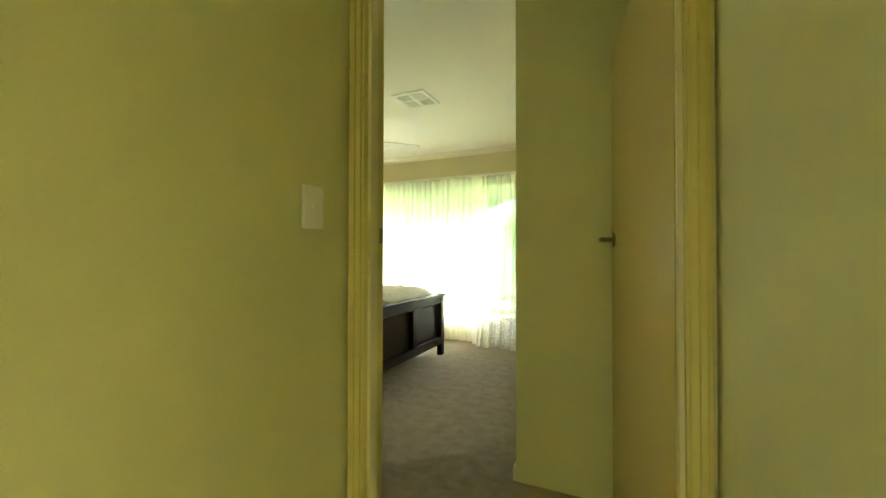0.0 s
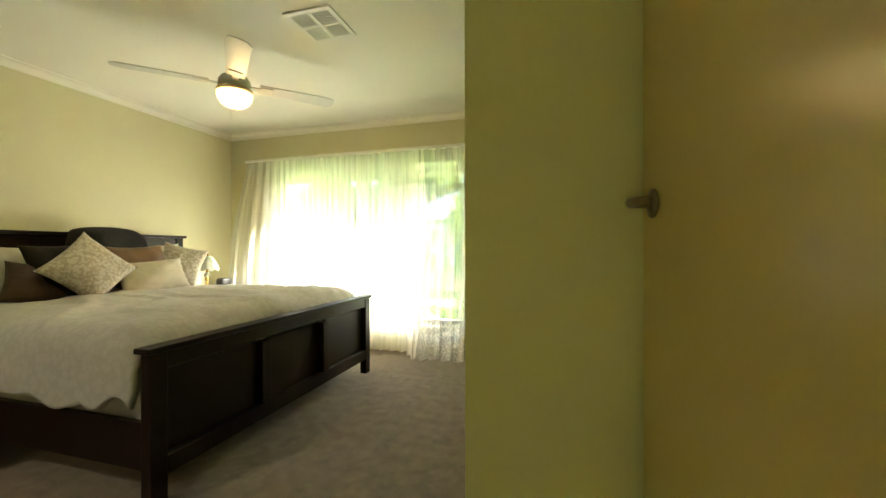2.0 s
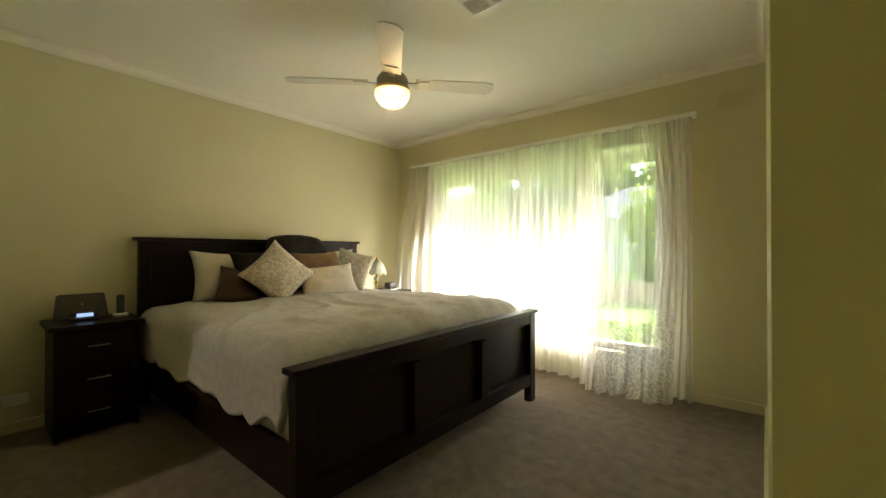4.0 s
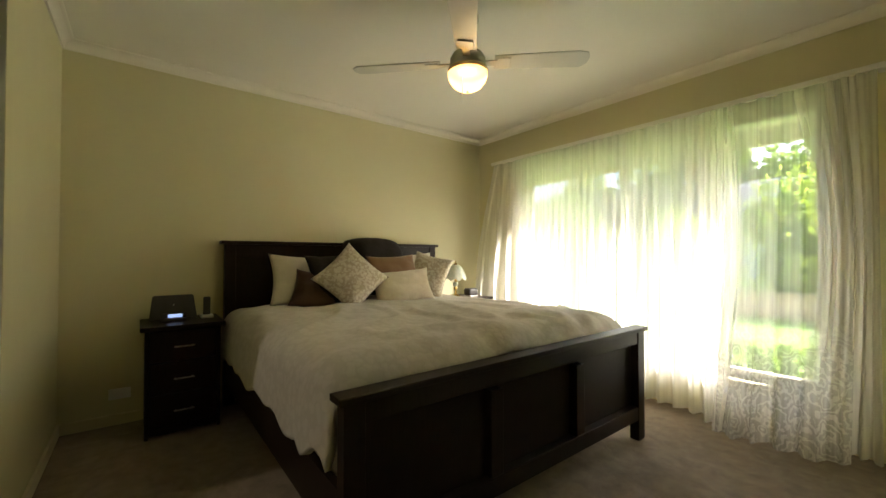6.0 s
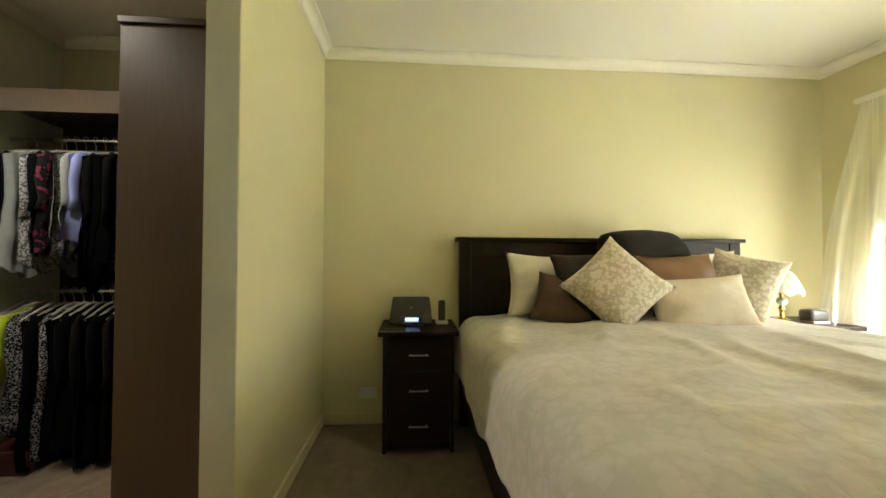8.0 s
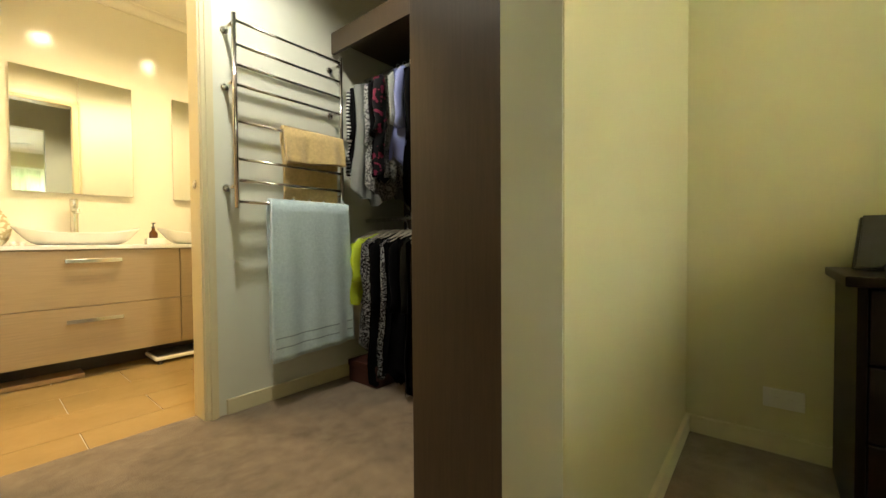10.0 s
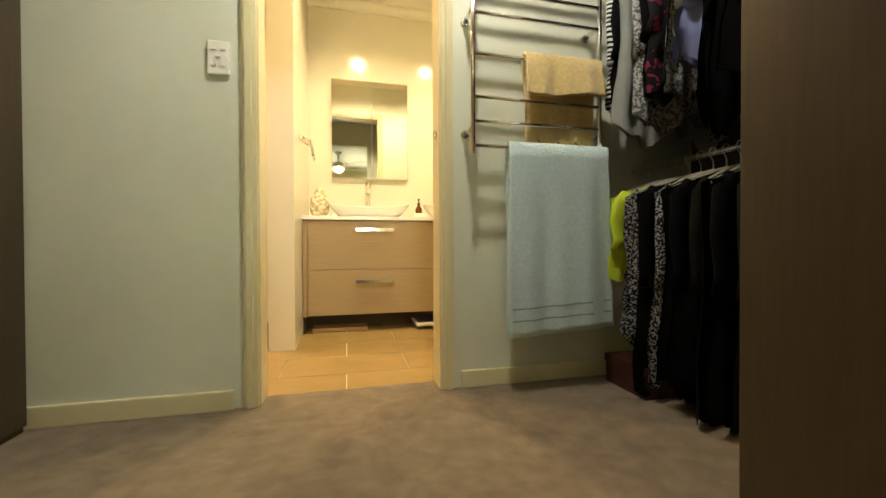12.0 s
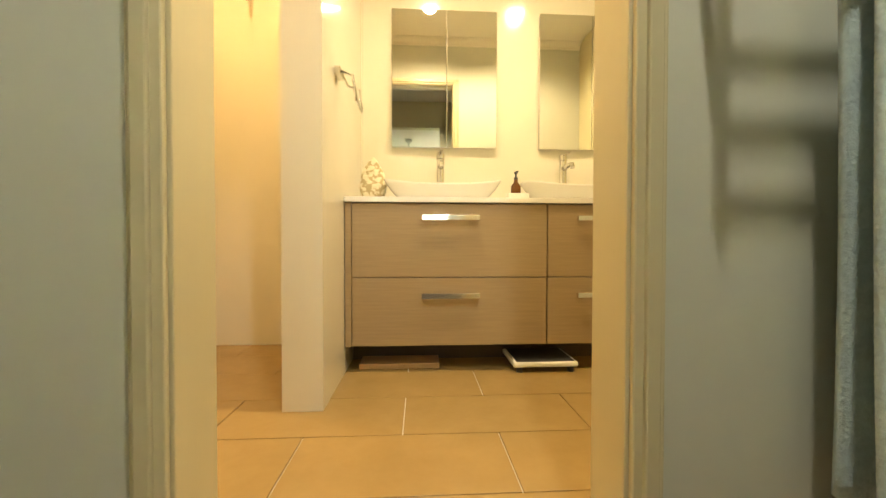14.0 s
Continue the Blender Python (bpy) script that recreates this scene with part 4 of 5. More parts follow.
for k, (m_, lab, ln) in enumerate(spread_low):
    garment(0.19 + k * 0.050, LOW, min(0.86, ln + (0.10 if k > 3 else 0.03)), 0.20 + 0.014 * ((k + 1) % 3), m_, lab, 60 + k, k % 3 != 0, RODX, 0.05)

SITE = Vector()
CABY, CABX = 1.068, -2.47
robe = thing("wardrobe", (-2.98, 1.34, 0), "tall brown woodgrain wardrobe with a plain end panel", "wardrobe")
part("end_panel", boxes((CABX - 0.020, CABX, CABY, 1.503, 0, 2.005), bevel=0.0015), ROBEWOOD, robe)
part("top_board", boxes((-3.498, CABX + 0.008, CABY - 0.008, 1.504, 2.006, 2.032), bevel=0.002), ROBEWOOD, robe)
part("carcass", boxes((-3.498, -3.48, CABY + 0.02, 1.503, 0, 2.005), (-3.48, CABX - 0.021, 1.493, 1.503, 0, 2.005), (-3.48, CABX - 0.021, CABY + 0.02, 1.493, 0.08, 0.098)), ROBEWOOD, robe)
for k in range(2):
    xa = -3.496 + k * 0.503
    part("wardrobe_door", boxes((xa, xa + 0.499, CABY, CABY + 0.018, 0.08, 2.0), bevel=0.0015), ROBEWOOD, robe)
part("plinth", boxes((-3.48, CABX - 0.021, CABY + 0.05, CABY + 0.065, 0, 0.08)), ROBEWOOD, robe)
SITE = ROBE
CABL = CABY + 0.10
hs = thing("hanging_shelf", (-3.2, 0.42, 1.82), "brown woodgrain shelf with a deep front board above the clothes", "shelf")
part("shelf_board", boxes((-3.498, -2.972, RY1 + 0.002, CABL - 0.002, 1.90, 1.92), bevel=0.001), ROBEWOOD, hs)
part("front_board", boxes((-2.970, -2.950, RY1 + 0.002, CABL - 0.002, 1.815, 1.93), bevel=0.0015), ROBEWOOD, hs)
# dark sheet covering the west wall behind the clothes
part("back_sheet", boxes((-3.498, -3.486, RY1 + 0.018, CABL - 0.002, 0.0, 1.90)), mat("dark_robe_backing", (0.03, 0.026, 0.022), 0.8, spots=(0.04, 0.034, 0.03), scale=6), hs)
for z in (UP, LOW):
    r = tagged(put(tube([(RODX, RY1, z), (RODX, CABL, z)], 0.0115, 14), "hanging_rod", CHROME, smooth=True), "chrome hanging rod across the robe", "rod", "rods in the robe")
side = thing("wardrobe", (-0.94, 0.75, 0), "brown woodgrain cupboard front along the robe", "wardrobe")
part("wardrobe_door", boxes((-0.955, -0.932, RY1 + 0.03, 0.735, 0.02, 2.26), bevel=0.0015), ROBEWOOD, side)
part("wardrobe_door", boxes((-0.955, -0.932, 0.74, 1.46, 0.02, 2.26), bevel=0.0015), ROBEWOOD, side)
part("plinth", boxes((-0.945, -0.932, RY1 + 0.03, 1.46, 0.0, 0.018)), ROBEWOOD, side)
REDBOX = mat("red_brown_cardboard", (0.055, 0.012, 0.007), 0.6, spots=(0.042, 0.010, 0.006), scale=8)
bx = thing("shoe_box", (-3.1, 0.28, 0), "red-brown shoe box on the robe floor", "box")
part("box", boxes((-3.28, -2.99, 0.17, 0.40, 0, 0.11), bevel=0.002), REDBOX, bx)
part("lid", boxes((-3.284, -2.986, 0.166, 0.404, 0.085, 0.118), bevel=0.002), REDBOX, bx)

# heated towel rail
RX0, RX1, RYR = -2.39, -2.935, 0.20
rail = thing("towel_rail", (-2.66, RY1, 1.3), "chrome ladder towel rail fixed to the robe wall", "towel rail")
for x in (RX0, RX1):
    part("upright", tube([(x, RYR, 0.925), (x, RYR, 1.76)], 0.010, 12), CHROME, rail, smooth=True)
    for z in (1.02, 1.47, 1.72):
        part("bracket", tube([(x, RY1, z), (x, RYR, z)], 0.009, 12), CHROME, rail, smooth=True)
        part("rose", lathe([(0.018, RY1), (0.018, RY1 + 0.006), (0.010, RY1 + 0.008)], (x, 0, z), 20, axis="y"), CHROME, rail, smooth=True)
for z in (1.73, 1.629, 1.544, 1.457, 1.301, 1.139, 1.047, 0.954):
    part("rung", tube([(RX0, RYR, z), (RX1, RYR, z)], 0.0075, 12), CHROME, rail, smooth=True)


def towel(x0, x1, z, front, back, material, label, seed, thick=0.010, scallop=0.0, name="towel"):
    """A towel over a rung: down the front, round the bar, down the back."""
    rnd = random.Random(seed)
    ph = rnd.uniform(0, 6)
    total = front + back

    def at(u, v):
        d = v * total
        a = 2 * u - 1
        fold = 0.007 * math.sin(9 * u + ph) + 0.004 * math.sin(23 * u + 2 * ph)
        r = 0.019
        if d < front:
            zz, yy = z + 0.006 - (front - d), RYR + r
            zz -= 0.012 * math.sin(3 * u + ph) * (1 - d / front)
            yy += fold * (0.3 + 1 - d / front) + 0.02 * (1 - d / front)
        else:
            e = d - front
            zz, yy = z + 0.006 - e, RYR - r - fold * 0.5
            zz -= scallop * abs(math.sin(11 * u + ph)) * (e / back) ** 4
        if abs(d - front) < 0.03:
            q = (d - front) / 0.03
            zz, yy = z + 0.006 + r * 0.8 * math.cos(q * math.pi / 2), RYR - r * math.sin(q * math.pi / 2)
        x = x0 + (x1 - x0) * u - 0.012 * a * math.sin(4 * v + ph)
        return Vector((x, yy, zz))

    bm = sheet(at, 40, 60)
    ob = put(bm, name, material, smooth=True)
    md = ob.modifiers.new("thickness", "SOLIDIFY")
    md.thickness, md.offset = thick, 0
    return tagged(ob, label, "towel", "towels on the rail")


tw = towel(-2.525, -2.965, 0.954, 0.725, 0.735, BLUE, "pale blue terry towel hanging over the lowest rung", 4, 0.012)
DARKBAND = mat("slate_woven_band", (0.24, 0.32, 0.34), 0.9, spots=(0.30, 0.38, 0.40), scale=40)
for z in (0.345, 0.300):
    def band(u, v, z=z):
        ph = random.Random(4).uniform(0, 6)
        fold = 0.007 * math.sin(9 * u + ph) + 0.004 * math.sin(23 * u + 2 * ph)
        f = (0.96 - z) / 0.725
        return Vector((-2.527 - 0.436 * u, RYR + 0.019 + fold * (0.3 + f) + 0.02 * f + 0.0075, z - 0.012 * math.sin(3 * u + ph) * f - 0.006 * v))
    part("woven_band", sheet(band, 40, 1), DARKBAND, tw, "dark woven band")
towel(-2.605, -2.925, 1.301, 0.145, 0.31, BEIGE, "golden beige hand towel folded over a rung", 8, 0.014, 0.03, "hand_towel")

# pocket door latch
lt = tagged(put(lathe([(0.020, 0.0), (0.020, 0.004), (0.012, 0.006), (0.010, 0.002)], (BX0 + 0.018, 0.040, 1.03), 24, axis="x"), "latch", CHROME, smooth=True), "round chrome latch on the ensuite door jamb", "latch")

# ---- ensuite ----
MIRROR = mat("silvered_mirror", (0.86, 0.86, 0.83), 0.02, metal=1.0)
CERAMIC = mat("white_glazed_ceramic", (0.80, 0.78, 0.72), 0.12, spots=(0.77, 0.75, 0.69), scale=4)
KICK = mat("dark_kick_laminate", (0.05, 0.035, 0.022), 0.6, spots=(0.065, 0.045, 0.03), scale=10)
AMBER = mat("amber_glass", (0.10, 0.035, 0.008), 0.12, spots=(0.13, 0.045, 0.01), scale=8)
VY, VB = -1.03, -1.548
VXL, VXR = -1.649, -3.05
vanity = thing("vanity", (-2.35, -1.3, 0), "taupe woodgrain double vanity with four drawers", "vanity")
part("body", boxes((VXR, VXL, VB, VY - 0.022, 0.115, 0.742), bevel=0.001), VANWOOD, vanity)
part("end_panel", boxes((-1.676, VXL, VY - 0.022, VY - 0.001, 0.115, 0.742), bevel=0.001), VANWOOD, vanity)
part("kickboard", boxes((VXR, VXL, VB, -1.24, 0.0, 0.115)), KICK, vanity)
for za, zb, hz in ((0.119, 0.415, 0.338), (0.419, 0.738, 0.677)):
    for xa, xb, hx in ((-2.533, -1.680, -2.105), (-3.045, -2.538, -2.79)):
        d = part("drawer", boxes((xa, xb, VY - 0.021, VY, za, zb), bevel=0.0015), VANWOOD, vanity)
        bm = boxes((hx - 0.125, hx + 0.125, VY + 0.020, VY + 0.030, hz - 0.012, hz + 0.012), bevel=0.002)
        box(bm, hx - 0.12, hx - 0.105, VY - 0.001, VY + 0.022, hz - 0.009, hz + 0.009)
        box(bm, hx + 0.105, hx + 0.12, VY - 0.001, VY + 0.022, hz - 0.009, hz + 0.009)
        part("handle", bm, CHROME, d, "polished chrome bar handle")
BT = 0.766
tagged(put(boxes((VXR, VXL + 0.001, VB, VY + 0.012, 0.743, BT), bevel=0.002), "benchtop", BENCH), "thin white stone benchtop on the vanity", "benchtop")


def basin(xc, group):
    L, Wd, y0 = 0.29, 0.175, -1.28

    def outer(u, v, k=0.0):
        a = 2 * math.pi * u
        c, s = math.cos(a), math.sin(a)
        ex = L * math.copysign(abs(c) ** 0.75, c)
        ey = Wd * math.copysign(abs(s) ** 0.75, s)
        top = 0.074 + 0.034 * abs(c) ** 2
        f = 0.62 + 0.38 * v ** 0.6
        return Vector((xc + (ex - k * c) * f, y0 + (ey - k * s) * f, BT + 0.001 + top * v))

    bm = bmesh.new()
    sheet(lambda u, v: outer(u, v), 48, 8, bm)
    sheet(lambda u, v: outer(u, 1 - 0.82 * v, 0.010), 48, 8, bm)
    bmesh.ops.remove_doubles(bm, verts=bm.verts, dist=0.0003)
    ring = sheet(lambda u, v: outer(u, 1.0, 0.010 * v), 48, 1, bm)
    bmesh.ops.remove_doubles(bm, verts=bm.verts, dist=0.0003)
    es = [e for e in bm.edges if e.is_boundary]
    bmesh.ops.holes_fill(bm, edges=es, sides=0)
    t = thing("basin", (xc, y0, BT), "white boat-shaped ceramic basin on the benchtop", "basin", group)
    part("bowl", bm, CERAMIC, t, smooth=True)
    part("waste", lathe([(0.022, BT + 0.020), (0.020, BT + 0.024)], (xc, y0, 0), 20), CHROME, t)
    p = thing("basin_mixer", (xc, -1.49, BT), "tall chrome basin mixer behind the basin", "tap", "basin mixers")
    part("body", lathe([(0.026, BT), (0.026, BT + 0.006), (0.021, BT + 0.012), (0.021, BT + 0.255), (0.023, BT + 0.262)], (xc, -1.49, 0), 28), CHROME, p, smooth=True)
    part("spout", tube([(xc, -1.49, BT + 0.215), (xc, -1.43, BT + 0.222), (xc, -1.36, BT + 0.218), (xc, -1.35, BT + 0.20)], [0.015, 0.014, 0.013, 0.012], 16), CHROME, p, smooth=True)
    bm = lathe([(0.023, BT + 0.264), (0.023, BT + 0.29), (0.018, BT + 0.298)], (xc, -1.49, 0), 28)
    box(bm, xc - 0.008, xc + 0.008, -1.49, -1.40, BT + 0.288, BT + 0.296, 0.002)
    part("lever", bm, CHROME, p, smooth=False)


basin(-2.085, "basins")
basin(-2.775, "basins")


def mirror_cabinet(x0, x1):
    t = thing("mirror_cabinet", ((x0 + x1) / 2, VB, 1.1), "frameless mirror cabinet with two doors above a basin", "mirror", "mirrors above the basins")
    part("cabinet_body", boxes((x0 + 0.004, x1 - 0.004, -1.548, -1.524, 1.104, 1.858)), BENCH, t)
    xm = (x0 + x1) / 2 - 0.012
    part("mirror_door", boxes((x0, xm - 0.001, -1.523, -1.518, 1.10, 1.862), bevel=0.001), MIRROR, t, "mirror glass door")
    part("mirror_door", boxes((xm + 0.001, x1, -1.523, -1.518, 1.10, 1.862), bevel=0.001), MIRROR, t, "mirror glass door")


mirror_cabinet(-2.402, -1.816)
mirror_cabinet(-3.23, -2.648)

sb = thing("soap_bottle", (-2.44, -1.20, BT), "amber glass pump bottle on a pale soap tray", "bottle")
part("tray", boxes((-2.492, -2.392, -1.235, -1.165, BT, BT + 0.040), bevel=0.004), BENCH, sb)
part("bottle", lathe([(0.022, BT + 0.041), (0.024, BT + 0.046), (0.024, BT + 0.075), (0.010, BT + 0.095), (0.009, BT + 0.108)], (-2.435, -1.20, 0), 20), AMBER, sb, smooth=True)
bm = lathe([(0.010, BT + 0.108), (0.010, BT + 0.118), (0.004, BT + 0.12), (0.004, BT + 0.136), (0.009, BT + 0.138), (0.009, BT + 0.144)], (-2.435, -1.20, 0), 16)
box(bm, -2.439, -2.431, -1.20, -1.165, BT + 0.138, BT + 0.144)
part("pump", bm, PLASTIC, sb)
STONE = damask("carved_cream_stone", (0.42, 0.34, 0.18), (0.68, 0.62, 0.44), 40)
orn = thing("ornament", (-1.735, -1.33, BT), "carved cream stone ornament leaning on the benchtop", "ornament")


def carved(u, v):
    a = 2 * math.pi * u
    r = math.sin(math.pi * (0.08 + 0.92 * v)) ** 0.7 * (1.15 - 0.45 * v)
    return Vector((-1.735 + 0.070 * r * math.cos(a), -1.33 + 0.028 * r * math.sin(a), BT + 0.235 * v))


obm = sheet(carved, 40, 24)
for v in obm.verts:
    v.co += Vector((0.004, 0.006, 0)) * noise.noise(v.co * 60)
bmesh.ops.holes_fill(obm, edges=[e for e in obm.edges if e.is_boundary], sides=0)
part("carving", obm, STONE, orn, smooth=True)
for xx in (-1.800, -1.835):
    tagged(put(lathe([(0.012, BT), (0.014, BT + 0.004), (0.012, BT + 0.022), (0.009, BT + 0.022)], (xx, -1.20, 0), 18), "tealight_cup", CERAMIC, smooth=True), "small white ceramic cup on the benchtop", "cup", "cups on the benchtop")

# under the vanity
PLANK = mat("light_bamboo", (0.42, 0.27, 0.12), 0.5, spots=(0.34, 0.21, 0.09), scale=12, stretch=(1, 12, 12))
tagged(put(boxes((-2.06, -1.70, -1.215, -1.085, 0.0, 0.024), bevel=0.003), "bath_board", PLANK), "flat bamboo board lying under the vanity", "board")
sc = thing("bathroom_scales", (-2.52, -1.11, 0), "black and white bathroom scales under the vanity", "scales")
part("platform", boxes((-2.67, -2.38, -1.235, -1.00, 0.022, 0.046), bevel=0.008), WHITE, sc)
part("mat_top", boxes((-2.655, -2.395, -1.225, -1.01, 0.0455, 0.049), bevel=0.001), PLASTIC, sc, "black ribbed top")
for fx in (-2.64, -2.41):
    for fy in (-1.21, -1.02):
        part("foot", lathe([(0.014, 0.0), (0.014, 0.023)], (fx, fy, 0), 14), PLASTIC, sc)

# towel ring on the nib wall
tr = thing("towel_ring", (-1.646, -0.86, 1.2), "square chrome towel ring on the nib wall", "towel ring")
part("mount", boxes((-1.672, -1.6465, -0.90, -0.83, 1.205, 1.235), bevel=0.003), CHROME, tr)
part("ring", tube([(-1.672, -0.84, 1.218), (-1.715, -0.84, 1.205), (-1.728, -0.84, 1.125), (-1.728, -0.845, 1.115), (-1.728, -0.985, 1.115), (-1.728, -0.99, 1.125), (-1.715, -0.99, 1.205), (-1.672, -0.985, 1.218), (-1.668, -0.86, 1.22)], 0.006, 8), CHROME, tr, smooth=True)

# shower
sh = thing("shower_head", (-1.05, -1.55, 1.95), "chrome hand shower on a wall bracket", "shower")
part("bracket", tube([(-1.05, -1.55, 1.98), (-1.05, -1.49, 1.98)], 0.012, 12), CHROME, sh, smooth=True)
part("handset", tube([(-1.05, -1.49, 1.86), (-1.05, -1.485, 1.98), (-1.05, -1.44, 2.06), (-1.05, -1.40, 2.06)], [0.011, 0.012, 0.018, 0.04], 16), CHROME, sh, smooth=True)

# downlights
DISC = glow("lit_downlight_lens", (1.0, 0.80, 0.50), 9.0)
for name, x, y in (("downlight", -2.05, -0.58), ("downlight", -2.75, -0.58), ("downlight", -1.10, -0.8), ("downlight", -2.21, 0.66)):
    d = thing(name, (x, y, H), "round white recessed downlight switched on", "downlight", "downlights in the ceiling")
    part("trim_ring", lathe([(0.036, H - 0.001), (0.055, H - 0.001), (0.053, H - 0.006), (0.036, H - 0.008)], (x, y, 0), 28), WHITE, d, smooth=True)
    part("lens", lathe([(0.035, H - 0.0015), (0.035, H - 0.004)], (x, y, 0), 24), DISC, d, "glowing lens")

# ---- garden ----
SITE = Vector()
def leaves(name, blobs, count, size, material, label, parent=None, seed=1, flat=0.0):
    """Leaf blades scattered through the skin of ellipsoids (x, y, z, rx, ry, rz)."""
    rng = np.random.default_rng(seed)
    per = rng.integers(0, len(blobs), count)
    b = np.array(blobs)[per]
    d = rng.normal(size=(count, 3))
    d /= np.linalg.norm(d, axis=1, keepdims=True)
    rad = (0.62 + 0.46 * rng.random(count) ** 0.6)[:, None]
    c = b[:, :3] + d * b[:, 3:] * rad
    u = rng.normal(size=(count, 3))
    u /= np.linalg.norm(u, axis=1, keepdims=True)
    w = np.cross(u, d + 0.6 * rng.normal(size=(count, 3)))
    w /= np.linalg.norm(w, axis=1, keepdims=True)
    s = (size * (0.6 + 0.8 * rng.random(count)))[:, None]
    quad = np.stack([c - u * s, c + w * s * 0.45, c + u * s, c - w * s * 0.45], 1).reshape(-1, 3)
    base = ORIGIN.get(parent.name, Vector()) if parent else Vector()
    quad -= np.array(base)
    me = bpy.data.meshes.new(name)
    me.from_pydata(quad.tolist(), [], np.arange(count * 4).reshape(-1, 4).tolist())
    me.materials.append(material)
    ob = new(name, me)
    if parent:
        ob.parent = parent
        ORIGIN[ob.name] = base
    return tagged(ob, label) if label else ob


def leafy(name, a, b):
    m = bpy.data.materials.new(name)
    m.use_nodes = True
    n, l = m.node_tree.nodes, m.node_tree.links
    p, g, r = n["Principled BSDF"], n.new("ShaderNodeNewGeometry"), n.new("ShaderNodeValToRGB")
    r.color_ramp.elements[0].color, r.color_ramp.elements[1].color = (*a, 1), (*b, 1)
    l.new(g.outputs["Random Per Island"], r.inputs[0])
    l.new(r.outputs[0], p.inputs["Base Color"])
    p.inputs["Roughness"].default_value = 0.55
    t, mx = n.new("ShaderNodeBsdfTranslucent"), n.new("ShaderNodeMixShader")
    l.new(r.outputs[0], t.inputs[0])
    mx.inputs[0].default_value = 0.65
    l.new(p.outputs[0], mx.inputs[1])
    l.new(t.outputs[0], mx.inputs[2])
    l.new(mx.outputs[0], n["Material Output"].inputs[0])
    return m


LEAF1 = leafy("bright_conifer_leaf", (0.14, 0.24, 0.025), (0.32, 0.42, 0.06))
LEAF2 = leafy("dark_tree_leaf", (0.09, 0.17, 0.03), (0.20, 0.30, 0.06))
BARK = mat("grey_bark", (0.16, 0.12, 0.09), 0.9, spots=(0.10, 0.075, 0.055), scale=9, bump=0.01, bump_scale=20)
GZ = -0.3


def bush(x, y, h, r, count, material, label, seed, size=0.09):
    t = thing("tree", (x, y, GZ), label, "tree", "garden trees")
    rnd = random.Random(seed)
    part("trunk", tube([(x, y, GZ), (x + 0.03, y, GZ + h * 0.3), (x - 0.02, y + 0.03, GZ + h * 0.6), (x, y, GZ + h * 0.85)], [0.09, 0.07, 0.05, 0.02], 8), BARK, t, smooth=True)
    for k in range(5):
        a = rnd.uniform(0, 6.28)
        z0 = GZ + h * rnd.uniform(0.25, 0.6)
        part("limb", tube([(x, y, z0), (x + r * 0.4 * math.cos(a), y + r * 0.4 * math.sin(a), z0 + h * 0.12), (x + r * 0.7 * math.cos(a), y + r * 0.7 * math.sin(a), z0 + h * 0.2)], [0.04, 0.025, 0.01], 6), BARK, t)
    blobs = [(x, y, GZ + h * 0.42, r * 0.9, r * 0.9, h * 0.36), (x, y, GZ + h * 0.66, r * 0.66, r * 0.66, h * 0.30)]
    for k in range(9):
        a = rnd.uniform(0, 6.28)
        q = rnd.uniform(0.3, 0.75)
        f = (1.15 - q) * r
        blobs.append((x + f * 0.75 * math.cos(a), y + f * 0.75 * math.sin(a), GZ + h * q, r * 0.34, r * 0.34, h * 0.15))
    leaves("crown", blobs, count, size, material, "", t, seed)


bush(-2.3, 14.6, 3.7, 1.55, 9000, LEAF1, "bright green rounded conifer behind the garden wall", 1)
bush(-5.6, 15.4, 3.0, 1.5, 8000, LEAF1, "bright green rounded conifer behind the garden wall", 2)
bush(-8.6, 14.8, 3.0, 1.9, 8000, LEAF2, "dense green garden tree", 3, 0.12)
bush(-12.2, 15.5, 3.3, 2.0, 8000, LEAF2, "dense green garden tree", 4, 0.13)
bush(-15.8, 15.0, 3.2, 2.1, 7000, LEAF1, "bright green garden tree", 5, 0.13)
bush(0.9, 15.2, 3.6, 1.6, 7000, LEAF1, "bright green rounded conifer behind the garden wall", 6)
bush(-1.5, 26.0, 6.6, 2.6, 9000, LEAF2, "tall dark green tree beyond the garden", 7, 0.2)
bush(-17.0, 26.0, 6.0, 3.4, 9000, LEAF2, "tall dark green tree beyond the garden", 8, 0.22)
bush(4.0, 27.0, 6.6, 3.0, 8000, LEAF2, "tall dark green tree beyond the garden", 9, 0.2)
for k in range(6):
    bush(-27.0 + 6.6 * k, 45.0 + 2.0 * (k % 2), 12.5 + 1.4 * (k % 3), 4.6, 6000, LEAF2, "tall dark green tree far behind the houses", 20 + k, 0.42)
RENDERED = mat("tan_rendered_block", (0.42, 0.33, 0.22), 0.9, spots=(0.34, 0.26, 0.17), scale=3, bump=0.006, bump_scale=40)
gw = thing("garden_wall", (-6, 13.4, GZ), "low tan rendered garden wall beyond the lawn", "wall")
part("wall_body", boxes((-22, 8, 13.3, 13.55, GZ, 0.22), bevel=0.02), RENDERED, gw)
part("coping", boxes((-22.02, 8.02, 13.27, 13.58, 0.22, 0.28), bevel=0.01), RENDERED, gw)
rng = np.random.default_rng(4)
low = [(float(x), float(y), GZ + 0.25, 0.28, 0.28, 0.26) for x, y in zip(rng.uniform(-4.2, 1.0, 22), rng.uniform(6.3, 7.6, 22))]
tagged(leaves("shrubs", low, 6500, 0.055, LEAF2, "", None, 12), "low leafy green shrubs under the window", "shrub", kind="stuff")
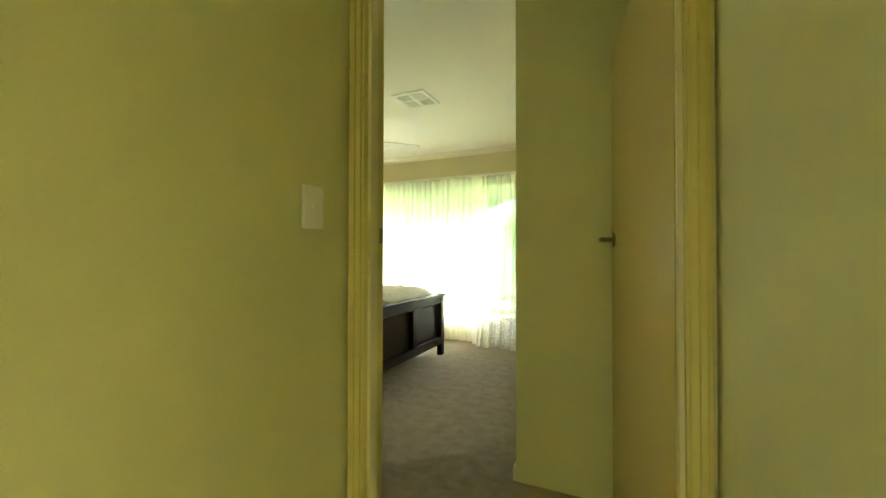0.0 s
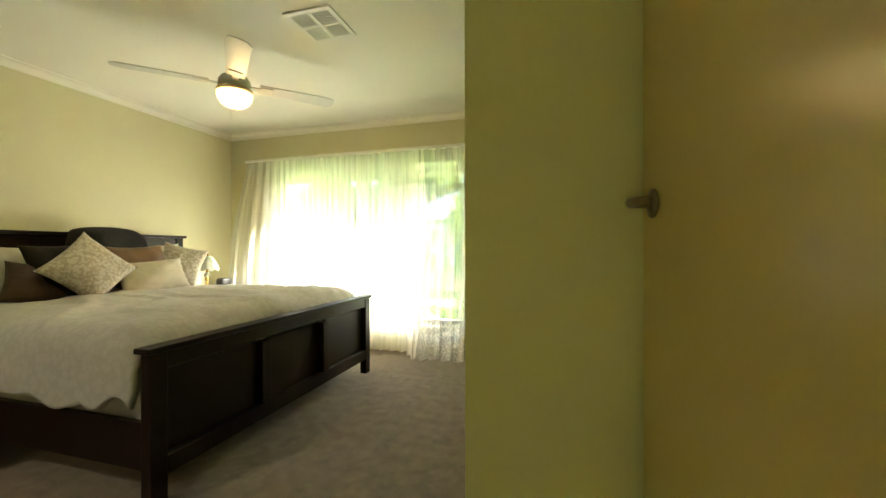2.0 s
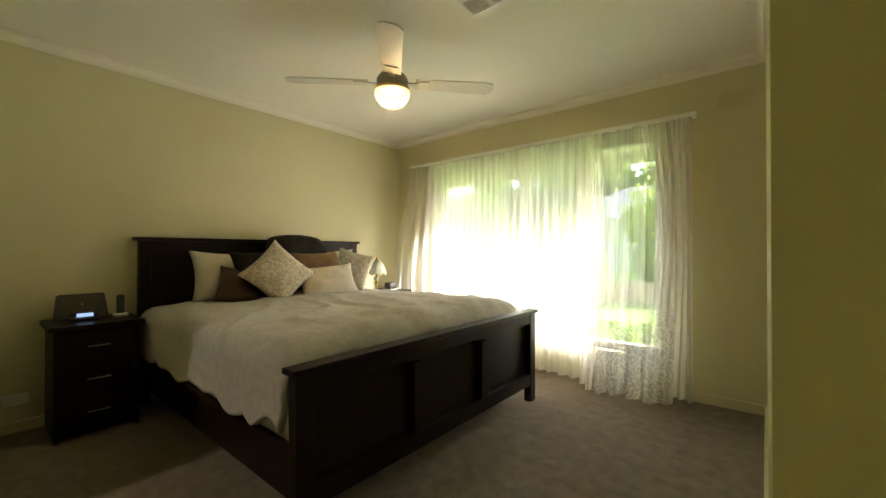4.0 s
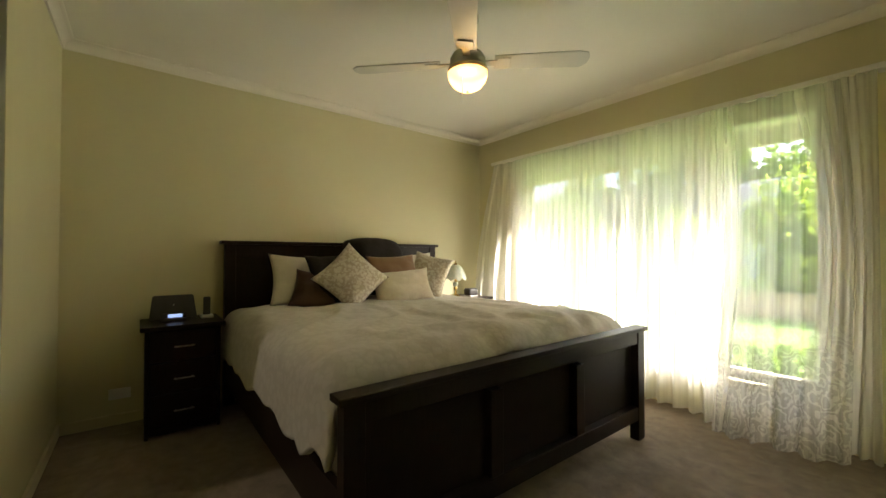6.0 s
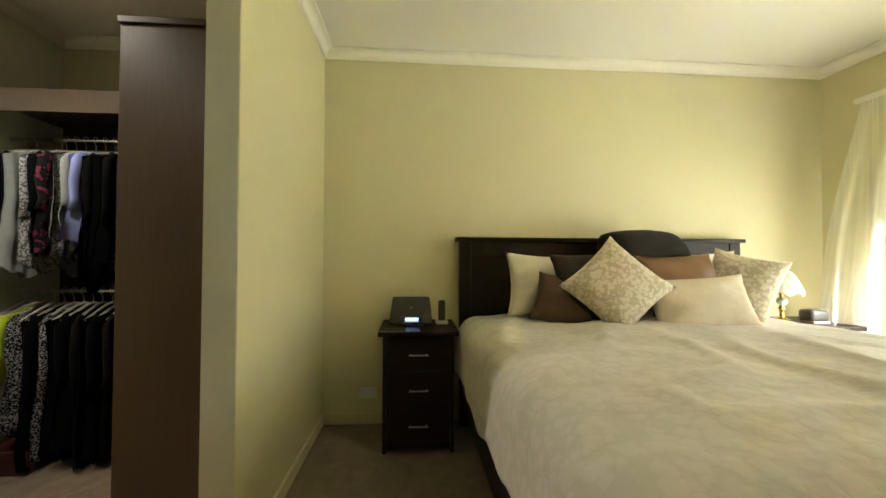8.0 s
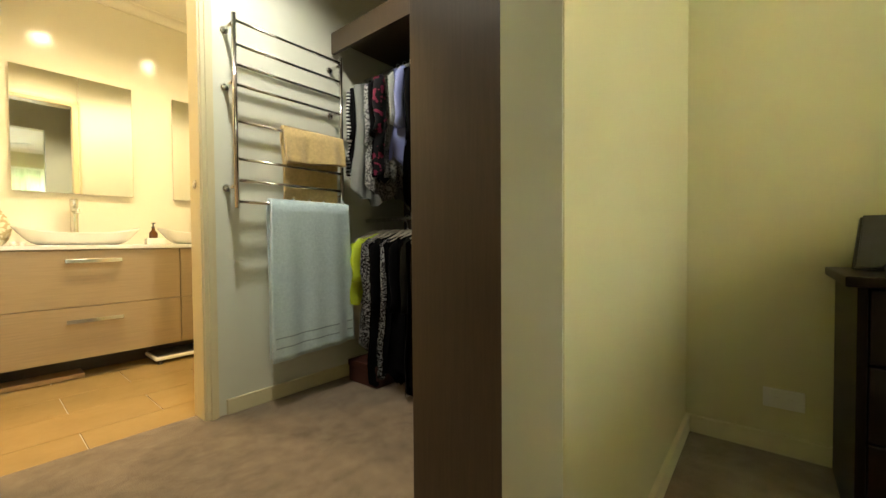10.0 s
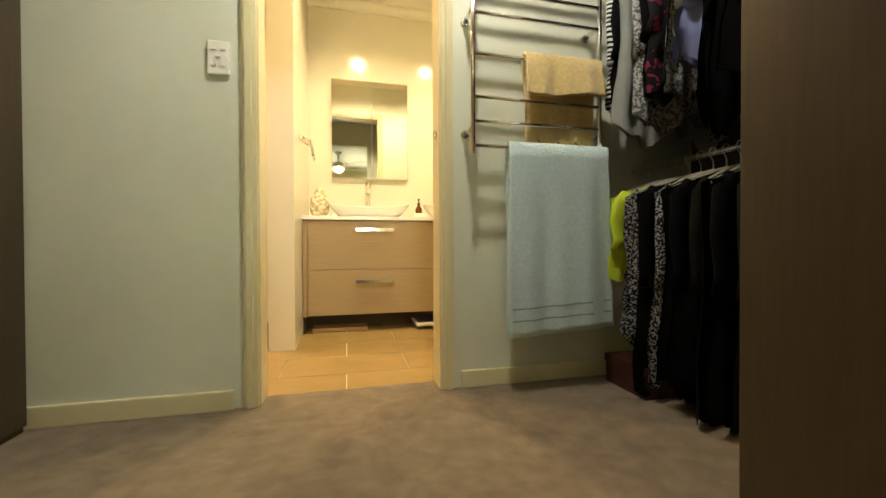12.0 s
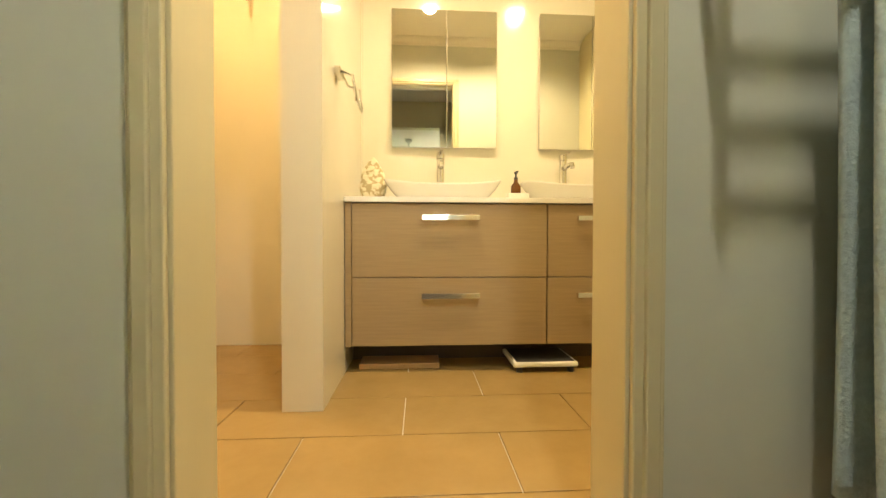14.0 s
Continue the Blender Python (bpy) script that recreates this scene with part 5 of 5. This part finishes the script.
# neighbouring house
ROOF = mat("grey_roof_tile", (0.11, 0.12, 0.135), 0.8, spots=(0.08, 0.088, 0.10), scale=5, stretch=(1, 1, 8))
PALE = mat("pale_house_render", (0.62, 0.60, 0.55), 0.85, spots=(0.56, 0.54, 0.49), scale=2)
hz = thing("house", (-4.0, 34, GZ), "neighbouring house with pale walls and a grey tiled roof", "house")
part("wall", boxes((-12, 2.5, 31, 39, GZ, 3.6)), PALE, hz)
bm = bmesh.new()
ro = [bm.verts.new(c) for c in ((-12.6, 30.4, 3.6), (3.1, 30.4, 3.6), (3.1, 39.6, 3.6), (-12.6, 39.6, 3.6), (-8.2, 35, 6.2), (-1.3, 35, 6.2))]
for f in ((0, 1, 5, 4), (1, 2, 5), (2, 3, 4, 5), (3, 0, 4), (0, 3, 2, 1)):
    bm.faces.new([ro[k] for k in f])
part("roof", bm, ROOF, hz)
part("fascia", boxes((-12.62, 3.12, 30.36, 30.42, 3.42, 3.62)), WHITE, hz)
DARKGLASS = mat("dark_window_glass", (0.04, 0.05, 0.06), 0.1, spots=(0.06, 0.07, 0.08), scale=2)
for wx in (-9.5, -5.0, -0.8):
    w = part("window", boxes((wx - 0.85, wx + 0.85, 30.95, 31.0, 1.1, 2.6), bevel=0.01), WHITE, hz)
    part("pane", boxes((wx - 0.78, wx - 0.03, 30.94, 30.952, 1.17, 2.53)), DARKGLASS, w)
    part("pane", boxes((wx + 0.03, wx + 0.78, 30.94, 30.952, 1.17, 2.53)), DARKGLASS, w)

# ---- bathroom floor tiles ----
SITE = ROBE
fb = bpy.data.objects["floor_bath"]
TL, TD, G = 0.577, 0.2835, 0.004
rows_y = [-0.485 + TD * k for k in range(-4, 2)]
for k, y0 in enumerate(rows_y):
    off = -1.92 if k % 2 else -1.631
    for j in range(-3, 4):
        xa, xb = off + j * TL + G / 2, off + (j + 1) * TL - G / 2
        ya, yb = y0 + G / 2, y0 + TD - G / 2
        xa, xb, ya, yb = max(xa, WEST), min(xb, -0.62), max(ya, -1.55), min(yb, 0.0)
        if xb - xa < 0.02 or yb - ya < 0.02:
            continue
        part("tile", boxes((xa, xb, ya, yb, -0.008, -0.001), bevel=0.0012), TILEFLOOR, fb)
